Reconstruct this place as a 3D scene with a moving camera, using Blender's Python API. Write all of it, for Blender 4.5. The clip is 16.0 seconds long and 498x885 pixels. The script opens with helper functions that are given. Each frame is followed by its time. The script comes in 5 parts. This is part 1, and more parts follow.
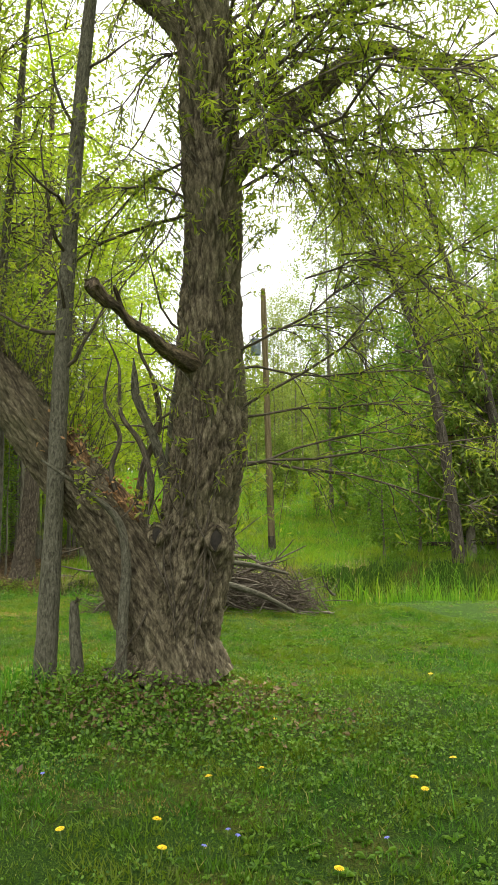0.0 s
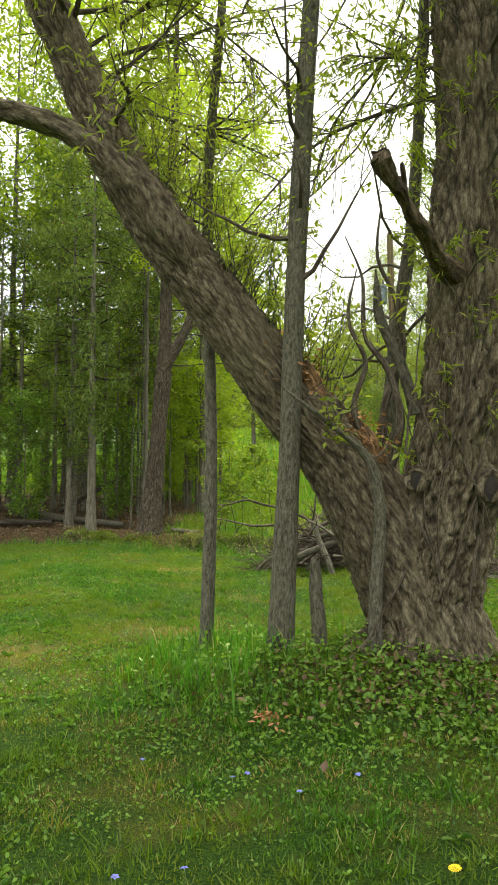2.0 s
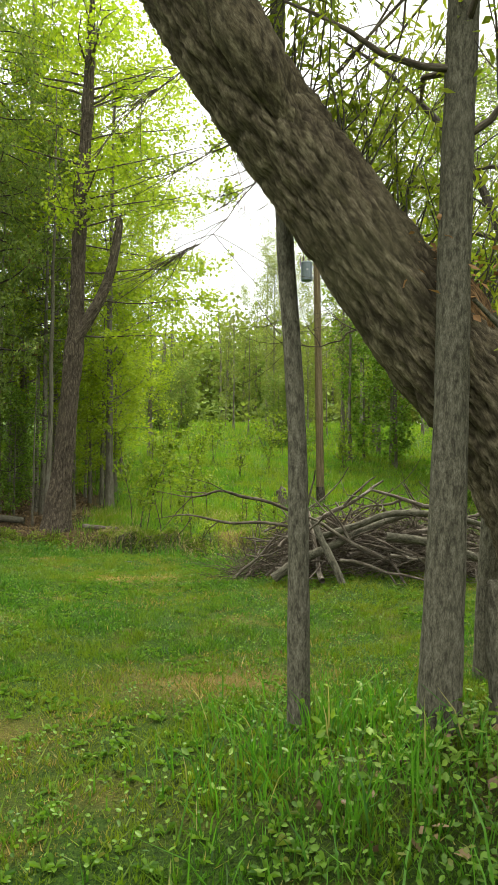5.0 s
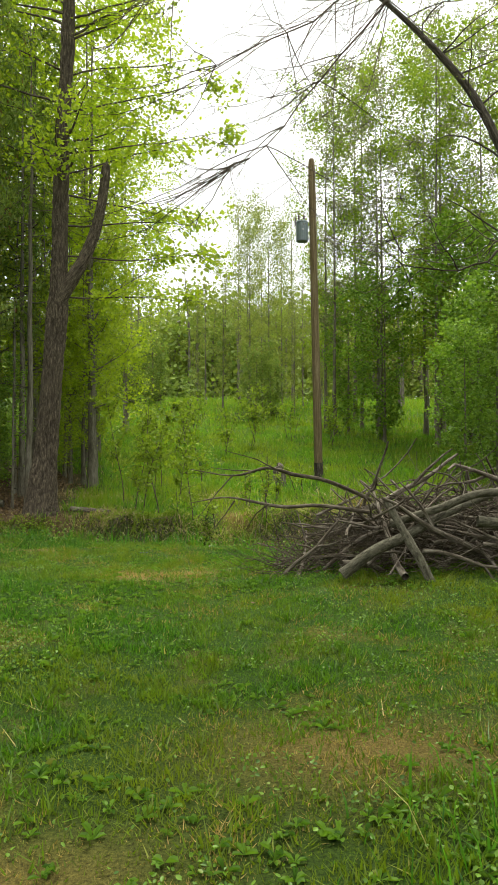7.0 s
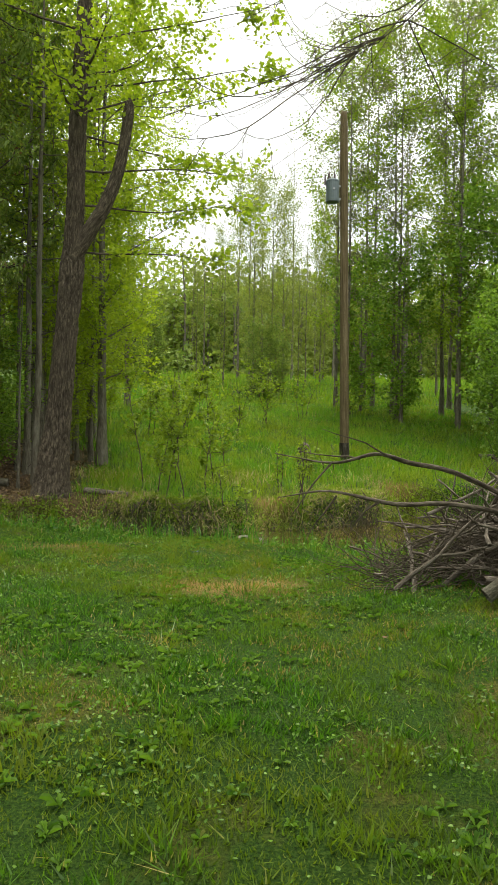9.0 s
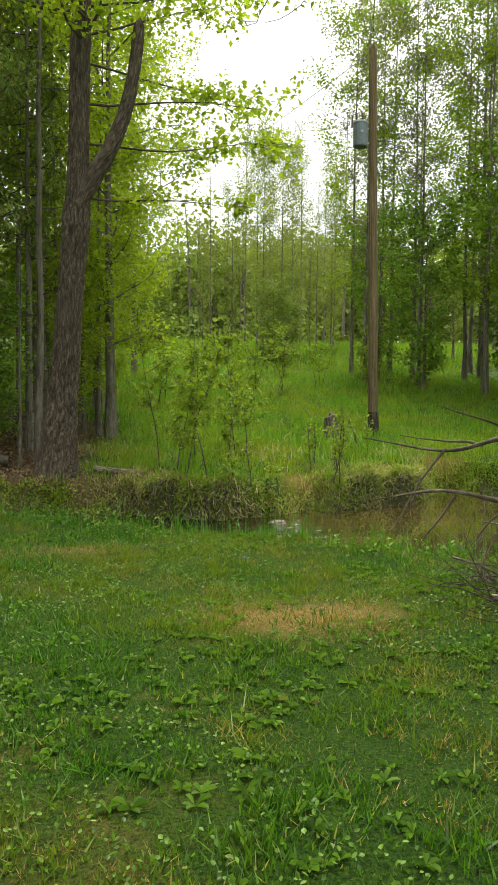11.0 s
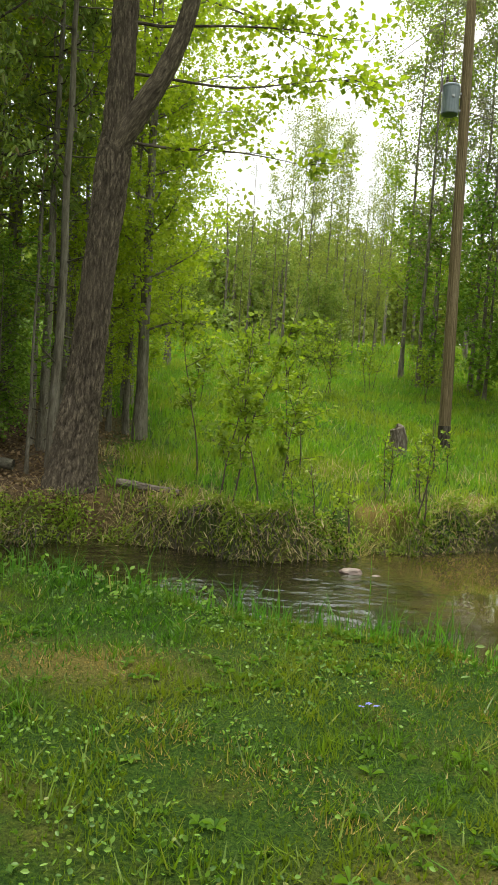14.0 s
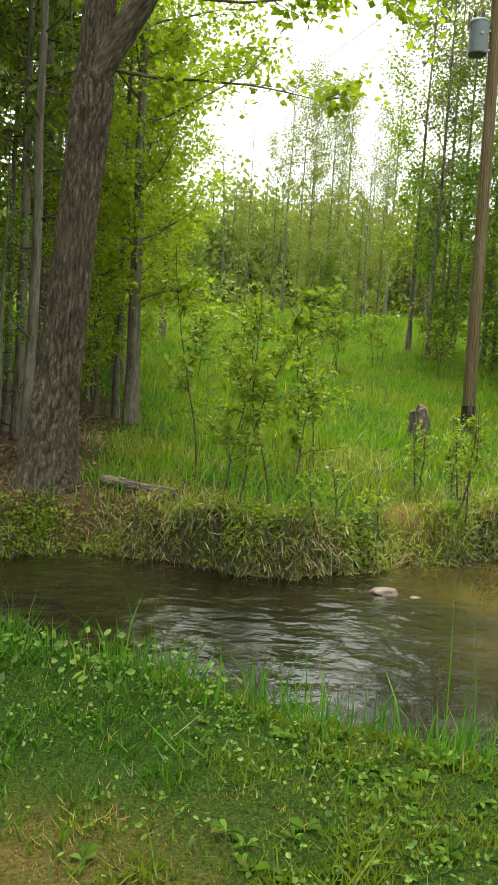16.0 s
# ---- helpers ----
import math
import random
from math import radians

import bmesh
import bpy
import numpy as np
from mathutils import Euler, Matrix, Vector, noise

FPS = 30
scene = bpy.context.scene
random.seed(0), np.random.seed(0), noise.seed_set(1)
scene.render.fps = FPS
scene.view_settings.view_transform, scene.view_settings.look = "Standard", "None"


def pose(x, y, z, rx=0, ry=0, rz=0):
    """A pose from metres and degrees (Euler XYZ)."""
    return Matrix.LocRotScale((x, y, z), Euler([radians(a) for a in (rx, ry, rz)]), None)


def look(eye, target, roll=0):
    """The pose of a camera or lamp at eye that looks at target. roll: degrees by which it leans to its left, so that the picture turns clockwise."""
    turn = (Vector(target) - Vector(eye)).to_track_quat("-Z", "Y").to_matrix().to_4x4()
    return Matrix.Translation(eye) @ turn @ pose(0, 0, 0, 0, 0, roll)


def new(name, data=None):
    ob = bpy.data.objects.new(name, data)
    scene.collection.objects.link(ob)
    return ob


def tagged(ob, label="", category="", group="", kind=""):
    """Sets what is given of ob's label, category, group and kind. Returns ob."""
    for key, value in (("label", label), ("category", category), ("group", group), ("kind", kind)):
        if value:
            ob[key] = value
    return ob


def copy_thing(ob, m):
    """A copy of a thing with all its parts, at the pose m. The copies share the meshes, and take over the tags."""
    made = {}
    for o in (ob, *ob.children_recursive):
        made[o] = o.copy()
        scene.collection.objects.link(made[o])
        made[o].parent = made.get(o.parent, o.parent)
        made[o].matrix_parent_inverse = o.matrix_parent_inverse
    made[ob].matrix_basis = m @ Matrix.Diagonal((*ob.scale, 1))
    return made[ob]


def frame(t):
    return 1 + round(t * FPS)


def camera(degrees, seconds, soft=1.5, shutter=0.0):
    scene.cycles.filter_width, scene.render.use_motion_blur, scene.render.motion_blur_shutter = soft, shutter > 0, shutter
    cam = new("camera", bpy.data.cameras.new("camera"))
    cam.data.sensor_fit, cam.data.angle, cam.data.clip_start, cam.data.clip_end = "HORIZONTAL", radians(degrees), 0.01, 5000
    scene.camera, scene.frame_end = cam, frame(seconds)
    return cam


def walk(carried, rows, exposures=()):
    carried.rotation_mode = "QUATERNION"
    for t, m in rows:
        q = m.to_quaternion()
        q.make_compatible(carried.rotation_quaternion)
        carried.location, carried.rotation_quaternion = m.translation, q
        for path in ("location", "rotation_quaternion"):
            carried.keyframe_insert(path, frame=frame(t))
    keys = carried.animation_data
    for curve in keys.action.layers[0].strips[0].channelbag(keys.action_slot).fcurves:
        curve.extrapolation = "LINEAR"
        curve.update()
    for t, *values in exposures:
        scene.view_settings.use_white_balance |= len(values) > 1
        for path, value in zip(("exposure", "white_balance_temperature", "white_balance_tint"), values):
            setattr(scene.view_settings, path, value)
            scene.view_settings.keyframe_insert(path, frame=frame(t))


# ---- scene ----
import itertools

cam = camera(36.1, 16.0)
PATH = [
    (0, (0.147, 0.504, 1.689), (0.103, 2.492, 1.905), -0.7),
    (0.5, (-0.218, 0.738, 1.634), (-0.352, 2.727, 1.802), -0.6),
    (1, (-0.564, 0.959, 1.627), (-0.822, 2.938, 1.757), -0.2),
    (1.5, (-0.919, 1.175, 1.618), (-1.176, 3.155, 1.732), 0.1),
    (2, (-1.205, 1.493, 1.578), (-1.461, 3.473, 1.693), 0.3),
    (2.5, (-1.515, 1.766, 1.56), (-1.728, 3.751, 1.67), 0.2),
    (3, (-1.758, 2.098, 1.55), (-1.823, 4.094, 1.658), 0.0),
    (3.5, (-1.963, 2.501, 1.55), (-2.008, 4.497, 1.654), 0.0),
    (4, (-2.218, 2.831, 1.533), (-2.021, 4.818, 1.639), -0.0),
    (4.5, (-2.43, 3.197, 1.514), (-2.274, 5.188, 1.611), 0.1),
    (4.7, (-2.498, 3.329, 1.513), (-2.426, 5.325, 1.613), 0.5),
    (6.8, (-3.276, 4.957, 1.481), (-3.128, 6.951, 1.527), -0.0),
    (7, (-3.354, 5.082, 1.486), (-3.182, 7.075, 1.525), -0.1),
    (7.5, (-3.484, 5.46, 1.48), (-3.117, 7.426, 1.511), -0.3),
    (8, (-3.74, 5.817, 1.484), (-3.391, 7.786, 1.499), -0.1),
    (8.5, (-3.916, 6.27, 1.488), (-3.619, 8.247, 1.487), 0.0),
    (9, (-4.043, 6.679, 1.512), (-3.839, 8.668, 1.491), 1.0),
    (9.2, (-4.101, 6.842, 1.494), (-3.909, 8.832, 1.463), 0.9),
    (11.3, (-4.296, 8.438, 1.609), (-4.102, 10.426, 1.498), 0.5),
    (11.5, (-4.292, 8.619, 1.64), (-4.108, 10.607, 1.531), 0.4),
    (12, (-4.411, 9.055, 1.649), (-4.262, 11.047, 1.542), 0.5),
    (12.5, (-4.432, 9.402, 1.666), (-4.269, 11.392, 1.556), 0.5),
    (13, (-4.454, 9.836, 1.678), (-4.297, 11.826, 1.561), 1.3),
    (13.5, (-4.512, 10.219, 1.67), (-4.373, 12.211, 1.56), 3.8),
    (14, (-4.545, 10.647, 1.653), (-4.413, 12.639, 1.534), 3.9),
    (14.5, (-4.579, 11.031, 1.667), (-4.451, 13.023, 1.54), 4.3),
    (15, (-4.621, 11.42, 1.7), (-4.474, 13.408, 1.55), 4.2),
    (15.5, (-4.564, 11.759, 1.697), (-4.395, 13.745, 1.527), 4.1),
    (16, (-4.576, 12.108, 1.723), (-4.432, 14.094, 1.535), 3.7),
]
walk(cam, [(t, look(eye, target, roll)) for t, eye, target, roll in PATH],
     exposures=((0.0, 1.75, 6750, 3), (4.5, 1.72, 6750, 3), (7.0, 1.42, 6750, 3), (9.0, 1.32, 6750, 3), (12.0, 1.42, 6750, 3), (15.0, 1.62, 6750, 3), (16.0, 1.72, 6750, 3)))
# world, sun and exposure
world = bpy.data.worlds.new("overcast_sky")
scene.world = world
world.use_nodes = True
wn, wl = world.node_tree.nodes, world.node_tree.links
bg = wn["Background"]
sky = wn.new("ShaderNodeTexSky")
sky.sky_type, sky.sun_disc = "NISHITA", False
sky.sun_elevation, sky.sun_rotation = radians(61), radians(8)
thin = wn.new("ShaderNodeMix")
thin.data_type, thin.blend_type = "RGBA", "MIX"
thin.inputs["Factor"].default_value = 0.93
wl.new(sky.outputs["Color"], thin.inputs["A"])
# cloud cover twice as bright overhead as along the horizon
lift = wn.new("ShaderNodeTexGradient")
lift.texture_mapping.mapping_x = "Z"
cloud = wn.new("ShaderNodeValToRGB")
cloud.color_ramp.elements[0].color = (0.48, 0.484, 0.49, 1)
cloud.color_ramp.elements[1].color = (1.0, 0.99, 0.96, 1)
wl.new(lift.outputs["Fac"], cloud.inputs["Fac"])
cover = wn.new("ShaderNodeMix")
cover.data_type, cover.blend_type = "RGBA", "MULTIPLY"
cover.inputs["Factor"].default_value = 1.0
wl.new(cloud.outputs["Color"], cover.inputs["A"])
cover.inputs["B"].default_value = (9.6, 9.65, 9.8, 1)
wl.new(cover.outputs["Result"], thin.inputs["B"])
wl.new(thin.outputs["Result"], bg.inputs["Color"])
bg.inputs["Strength"].default_value = 0.105
sun_lamp = bpy.data.lights.new("sun", "SUN")
sun_lamp.energy, sun_lamp.angle, sun_lamp.color = 2.1, radians(18), (1.0, 0.95, 0.84)
sun = new("sun", sun_lamp)
sun.matrix_world = pose(0, 0, 30, -29, 0, -8)


# ---------------------------------------------------------------- materials
def nodes_of(name):
    m = bpy.data.materials.new(name)
    m.use_nodes = True
    return m, m.node_tree.nodes, m.node_tree.links


def ramp(ns, ls, source, stops):
    r = ns.new("ShaderNodeValToRGB")
    el = r.color_ramp.elements
    while len(el) < len(stops):
        el.new(0.5)
    for e, (p, c) in zip(el, stops):
        e.position, e.color = p, (*c, 1)
    ls.new(source, r.inputs["Fac"])
    return r.outputs["Color"]


def noise_tex(ns, ls, scale, detail=4, rough=0.6, vector=None):
    n = ns.new("ShaderNodeTexNoise")
    n.inputs["Scale"].default_value, n.inputs["Detail"].default_value, n.inputs["Roughness"].default_value = scale, detail, rough
    if vector is not None:
        ls.new(vector, n.inputs["Vector"])
    return n.outputs["Fac"]


def mixed(ns, ls, factor, a, b, mode="MIX"):
    m = ns.new("ShaderNodeMix")
    m.data_type, m.blend_type = "RGBA", mode
    for key, v in (("Factor", factor), ("A", a), ("B", b)):
        if isinstance(v, (int, float)):
            m.inputs[key].default_value = v
        elif isinstance(v, tuple):
            m.inputs[key].default_value = (*v, 1)
        else:
            ls.new(v, m.inputs[key])
    return m.outputs["Result"]


def coords(ns, ls, scale=(1, 1, 1), attribute=None):
    mp = ns.new("ShaderNodeMapping")
    mp.inputs["Scale"].default_value = scale
    if attribute:
        a = ns.new("ShaderNodeAttribute")
        a.attribute_name = attribute
        ls.new(a.outputs["Vector"], mp.inputs["Vector"])
    else:
        g = ns.new("ShaderNodeNewGeometry")
        ls.new(g.outputs["Position"], mp.inputs["Vector"])
    return mp.outputs["Vector"]


def bump(ns, ls, height, bsdf, strength, distance):
    b = ns.new("ShaderNodeBump")
    b.inputs["Strength"].default_value, b.inputs["Distance"].default_value = strength, distance
    ls.new(height, b.inputs["Height"])
    ls.new(b.outputs["Normal"], bsdf.inputs["Normal"])


def leaf_material(name, low, high, dry=None, translucent=0.45, patch=0.0, second=None):
    """Thin leaves: diffuse and translucent, tinted leaf by leaf, with larger drifts of colour."""
    m, ns, ls = nodes_of(name)
    ns.remove(ns["Principled BSDF"])
    g = ns.new("ShaderNodeNewGeometry")
    stops = [(0.0, low), (0.75, high)]
    if dry:
        stops += [(0.955, high), (0.985, dry)]
    col = ramp(ns, ls, g.outputs["Random Per Island"], stops)
    if second:
        f = noise_tex(ns, ls, patch, 3, 0.65, coords(ns, ls))
        k = ramp(ns, ls, f, [(0.40, (0, 0, 0)), (0.62, (1, 1, 1))])
        col2 = ramp(ns, ls, g.outputs["Random Per Island"], [(0.0, tuple(0.7 * c for c in second)), (1.0, second)])
        col = mixed(ns, ls, k, col, col2)
    d, t, gl = ns.new("ShaderNodeBsdfDiffuse"), ns.new("ShaderNodeBsdfTranslucent"), ns.new("ShaderNodeBsdfGlossy")
    gl.inputs["Roughness"].default_value = 0.45
    gl.inputs["Color"].default_value = (0.8, 0.8, 0.8, 1)
    ls.new(col, d.inputs["Color"])
    warm = mixed(ns, ls, 1.0, col, (1.15, 1.2, 0.65), "MULTIPLY")
    ls.new(warm, t.inputs["Color"])
    a, b = ns.new("ShaderNodeMixShader"), ns.new("ShaderNodeMixShader")
    a.inputs["Fac"].default_value = translucent
    ls.new(d.outputs["BSDF"], a.inputs[1])
    ls.new(t.outputs["BSDF"], a.inputs[2])
    b.inputs["Fac"].default_value = 0.022
    ls.new(a.outputs["Shader"], b.inputs[1])
    ls.new(gl.outputs["BSDF"], b.inputs[2])
    ls.new(b.outputs["Shader"], ns["Material Output"].inputs["Surface"])
    return m


def bark_material(name, dark, mid, light, grain=(14, 14, 2.2), depth=0.02, moss=None, plates=False):
    m, ns, ls = nodes_of(name)
    p = ns["Principled BSDF"]
    v = coords(ns, ls, grain, "bark")
    ridge = noise_tex(ns, ls, 1.0, 8, 0.68, v)
    fine = noise_tex(ns, ls, 4.0, 5, 0.7, v)
    big = noise_tex(ns, ls, 1.3, 3, 0.5, coords(ns, ls, (1, 1, 1), "bark"))
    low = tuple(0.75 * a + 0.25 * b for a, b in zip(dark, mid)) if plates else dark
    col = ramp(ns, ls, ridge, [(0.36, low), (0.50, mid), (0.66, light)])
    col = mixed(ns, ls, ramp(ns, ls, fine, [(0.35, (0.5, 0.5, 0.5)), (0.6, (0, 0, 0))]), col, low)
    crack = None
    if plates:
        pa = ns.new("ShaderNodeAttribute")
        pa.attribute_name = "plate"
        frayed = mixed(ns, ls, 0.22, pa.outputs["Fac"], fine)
        # colour darkened in the furrows by plate height, where their shade falls too
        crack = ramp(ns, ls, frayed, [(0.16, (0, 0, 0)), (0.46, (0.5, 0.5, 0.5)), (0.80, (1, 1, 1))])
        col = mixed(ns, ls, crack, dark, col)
    if moss:
        col = mixed(ns, ls, ramp(ns, ls, big, [(0.50, (0, 0, 0)), (0.72, (0.55, 0.55, 0.55))]), col, moss)
    else:
        col = mixed(ns, ls, ramp(ns, ls, big, [(0.45, (0, 0, 0)), (0.75, (0.4, 0.4, 0.4))]), col, mid)
    ls.new(col, p.inputs["Base Color"])
    p.inputs["Roughness"].default_value = 0.95
    p.inputs["Specular IOR Level"].default_value = 0.15
    h = mixed(ns, ls, 0.35, ridge, fine)
    bump(ns, ls, h, p, 0.9, depth)
    return m


def plain(name, a, b, scale=20, rough=0.8, metallic=0.0, bumpy=0.2):
    m, ns, ls = nodes_of(name)
    p = ns["Principled BSDF"]
    f = noise_tex(ns, ls, scale, 5, 0.6, coords(ns, ls))
    ls.new(ramp(ns, ls, f, [(0.3, a), (0.7, b)]), p.inputs["Base Color"])
    p.inputs["Roughness"].default_value, p.inputs["Metallic"].default_value = rough, metallic
    bump(ns, ls, f, p, bumpy, 0.01)
    return m


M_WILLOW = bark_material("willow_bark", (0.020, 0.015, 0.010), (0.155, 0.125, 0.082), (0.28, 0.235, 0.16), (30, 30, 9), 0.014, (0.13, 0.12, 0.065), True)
M_GREYBARK = bark_material("grey_bark", (0.035, 0.031, 0.022), (0.105, 0.096, 0.070), (0.18, 0.167, 0.127), (60, 60, 20), 0.006)
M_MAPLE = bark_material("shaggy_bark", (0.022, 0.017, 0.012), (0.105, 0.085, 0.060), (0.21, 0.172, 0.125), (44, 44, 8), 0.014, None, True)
M_DARKBARK = bark_material("dark_bark", (0.02, 0.017, 0.013), (0.07, 0.058, 0.045), (0.14, 0.12, 0.10), (20, 20, 3), 0.02)
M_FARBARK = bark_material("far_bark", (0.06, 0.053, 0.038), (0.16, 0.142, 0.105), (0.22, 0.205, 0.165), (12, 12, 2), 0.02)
M_STICK = bark_material("dead_stick_bark", (0.04, 0.031, 0.023), (0.13, 0.108, 0.085), (0.30, 0.265, 0.22), (40, 40, 6), 0.006)
M_TWIG = bark_material("twig_bark", (0.035, 0.028, 0.02), (0.10, 0.08, 0.06), (0.20, 0.17, 0.13), (40, 40, 6), 0.004)
M_TORN = bark_material("torn_orange_wood", (0.03, 0.019, 0.012), (0.14, 0.082, 0.042), (0.40, 0.235, 0.115), (30, 30, 6), 0.015)
M_SNAP = bark_material("snapped_limb_bark", (0.022, 0.016, 0.011), (0.10, 0.075, 0.050), (0.25, 0.18, 0.115), (30, 30, 6), 0.012)
# near-black that stands for the shade inside the knotholes
M_HOLE_SHADE = plain("hole_shade", (0.012, 0.009, 0.007), (0.035, 0.026, 0.02), 25, 0.95)

L_WILLOW = leaf_material("willow_leaf", (0.13, 0.18, 0.020), (0.26, 0.30, 0.040), translucent=0.55)
L_MAPLE = leaf_material("maple_leaf", (0.17, 0.25, 0.018), (0.32, 0.40, 0.030), translucent=0.58)
L_SPRING = leaf_material("spring_leaf", (0.12, 0.19, 0.014), (0.23, 0.31, 0.028), translucent=0.48)
L_GREEN = leaf_material("green_leaf", (0.08, 0.16, 0.020), (0.19, 0.30, 0.040), translucent=0.45)
L_GREY = leaf_material("silvery_young_leaf", (0.11, 0.125, 0.06), (0.22, 0.22, 0.12), translucent=0.4)
L_CEDAR = leaf_material("cedar_spray", (0.085, 0.14, 0.027), (0.19, 0.25, 0.05), dry=(0.16, 0.10, 0.04), translucent=0.45)
L_LAWN = leaf_material("lawn_blade", (0.014, 0.050, 0.004), (0.078, 0.195, 0.010), dry=(0.36, 0.30, 0.11), translucent=0.45, patch=0.9, second=(0.155, 0.205, 0.013))
L_LUSH = leaf_material("lush_bank_blade", (0.030, 0.105, 0.008), (0.095, 0.245, 0.018), dry=(0.30, 0.28, 0.10), translucent=0.45)
L_WEED = leaf_material("broad_weed_leaf", (0.040, 0.10, 0.010), (0.13, 0.235, 0.024), dry=(0.15, 0.17, 0.035), translucent=0.35)
L_MEADOW = leaf_material("meadow_blade", (0.06, 0.165, 0.012), (0.14, 0.28, 0.018), dry=(0.42, 0.35, 0.15), translucent=0.5, patch=0.6, second=(0.21, 0.28, 0.022))
L_STRAW = leaf_material("dry_straw", (0.26, 0.20, 0.10), (0.50, 0.41, 0.23), translucent=0.4)
L_THATCH = leaf_material("rusty_thatch", (0.17, 0.115, 0.03), (0.38, 0.28, 0.085), translucent=0.25)
L_LITTER = leaf_material("fallen_leaf", (0.08, 0.05, 0.026), (0.24, 0.165, 0.09), translucent=0.15)
L_OLIVE = leaf_material("olive_young_leaf", (0.13, 0.17, 0.04), (0.24, 0.275, 0.06), translucent=0.4)
# far leaves paler and bluer, the haze of distance put into their colour
L_FAR_HAZED = leaf_material("far_hazed_leaf", (0.13, 0.20, 0.045), (0.24, 0.31, 0.075), translucent=0.4, patch=0.08, second=(0.22, 0.26, 0.045))


def ground_material():
    m, ns, ls = nodes_of("earth_and_turf")
    p = ns["Principled BSDF"]
    v = coords(ns, ls)
    fine, mid = noise_tex(ns, ls, 75, 7, 0.75, v), noise_tex(ns, ls, 1.3, 5, 0.65, v)
    turf = ramp(ns, ls, fine, [(0.36, (0.010, 0.024, 0.004)), (0.52, (0.032, 0.074, 0.007)), (0.68, (0.09, 0.13, 0.017))])
    turf = mixed(ns, ls, ramp(ns, ls, mid, [(0.52, (0, 0, 0)), (0.70, (0.65, 0.65, 0.65))]), turf, ramp(ns, ls, fine, [(0.36, (0.06, 0.045, 0.010)), (0.66, (0.24, 0.19, 0.045))]))
    mud = ramp(ns, ls, noise_tex(ns, ls, 22, 6, 0.7, v), [(0.35, (0.025, 0.018, 0.010)), (0.65, (0.13, 0.095, 0.055))])
    litter = ramp(ns, ls, noise_tex(ns, ls, 16, 6, 0.7, v), [(0.3, (0.03, 0.02, 0.012)), (0.5, (0.09, 0.058, 0.033)), (0.7, (0.20, 0.14, 0.08))])
    straw = ramp(ns, ls, fine, [(0.35, (0.10, 0.062, 0.018)), (0.65, (0.36, 0.235, 0.08))])
    col = turf
    for key, c in (("dry", straw), ("litter", litter), ("mud", mud)):
        a = ns.new("ShaderNodeAttribute")
        a.attribute_name = key
        col = mixed(ns, ls, a.outputs["Fac"], col, c)
    ls.new(col, p.inputs["Base Color"])
    p.inputs["Roughness"].default_value = 0.95
    p.inputs["Specular IOR Level"].default_value = 0.1
    bump(ns, ls, fine, p, 1.0, 0.03)
    return m


def water_material():
    m, ns, ls = nodes_of("murky_creek_water")
    p = ns["Principled BSDF"]
    v = coords(ns, ls, (1, 1.6, 1))
    silt = noise_tex(ns, ls, 0.9, 3, 0.5, v)
    a = ns.new("ShaderNodeAttribute")
    a.attribute_name = "riffle"
    clear = ramp(ns, ls, silt, [(0.35, (0.006, 0.005, 0.003)), (0.65, (0.016, 0.013, 0.006))])
    silty = ramp(ns, ls, silt, [(0.35, (0.030, 0.024, 0.008)), (0.65, (0.055, 0.042, 0.013))])
    pond = ns.new("ShaderNodeAttribute")
    pond.attribute_name = "pond"
    ls.new(mixed(ns, ls, pond.outputs["Fac"], clear, silty), p.inputs["Base Color"])
    p.inputs["Roughness"].default_value, p.inputs["IOR"].default_value = 0.03, 1.7
    w = noise_tex(ns, ls, 4.6, 4, 0.45, coords(ns, ls, (0.7, 1.0, 1)))
    calm = noise_tex(ns, ls, 2.2, 2, 0.4, v)
    h = mixed(ns, ls, a.outputs["Fac"], mixed(ns, ls, 0.96, calm, (0.5, 0.5, 0.5)), w)
    bump(ns, ls, h, p, 0.9, 0.05)
    return m


# ---------------------------------------------------------------- mesh tools
def mesh_np(name, verts, faces, material, attributes=None, smooth=False):
    """A mesh from arrays: verts n x 3, faces m x 3 or m x 4."""
    me = bpy.data.meshes.new(name)
    verts, faces = np.asarray(verts, np.float32), np.asarray(faces, np.int32)
    k = faces.shape[1]
    me.vertices.add(len(verts))
    me.vertices.foreach_set("co", verts.ravel())
    me.loops.add(faces.size)
    me.loops.foreach_set("vertex_index", faces.ravel())
    me.polygons.add(len(faces))
    me.polygons.foreach_set("loop_start", np.arange(len(faces), dtype=np.int32) * k)
    me.polygons.foreach_set("use_smooth", np.full(len(faces), smooth))
    for key, values in (attributes or {}).items():
        values = np.asarray(values, np.float32)
        a = me.attributes.new(key, "FLOAT_VECTOR" if values.ndim == 2 else "FLOAT", "POINT")
        a.data.foreach_set("vector" if values.ndim == 2 else "value", values.ravel())
    me.update(calc_edges=True)
    me.materials.append(material)
    return me


def thing(name, label, category, at=(0, 0, 0), group="", kind=""):
    ob = tagged(new(name), label, category, group, kind)
    ob.location = at
    return ob


def attach(name, me, parent, label="", kind=""):
    ob = tagged(new(name, me), label, kind=kind)
    ob.parent = parent
    return ob


def part(name, bm, material, parent, label=""):
    me = bpy.data.meshes.new(name)
    bm.to_mesh(me)
    bm.free()
    me.materials.append(material)
    return attach(name, me, parent, label)


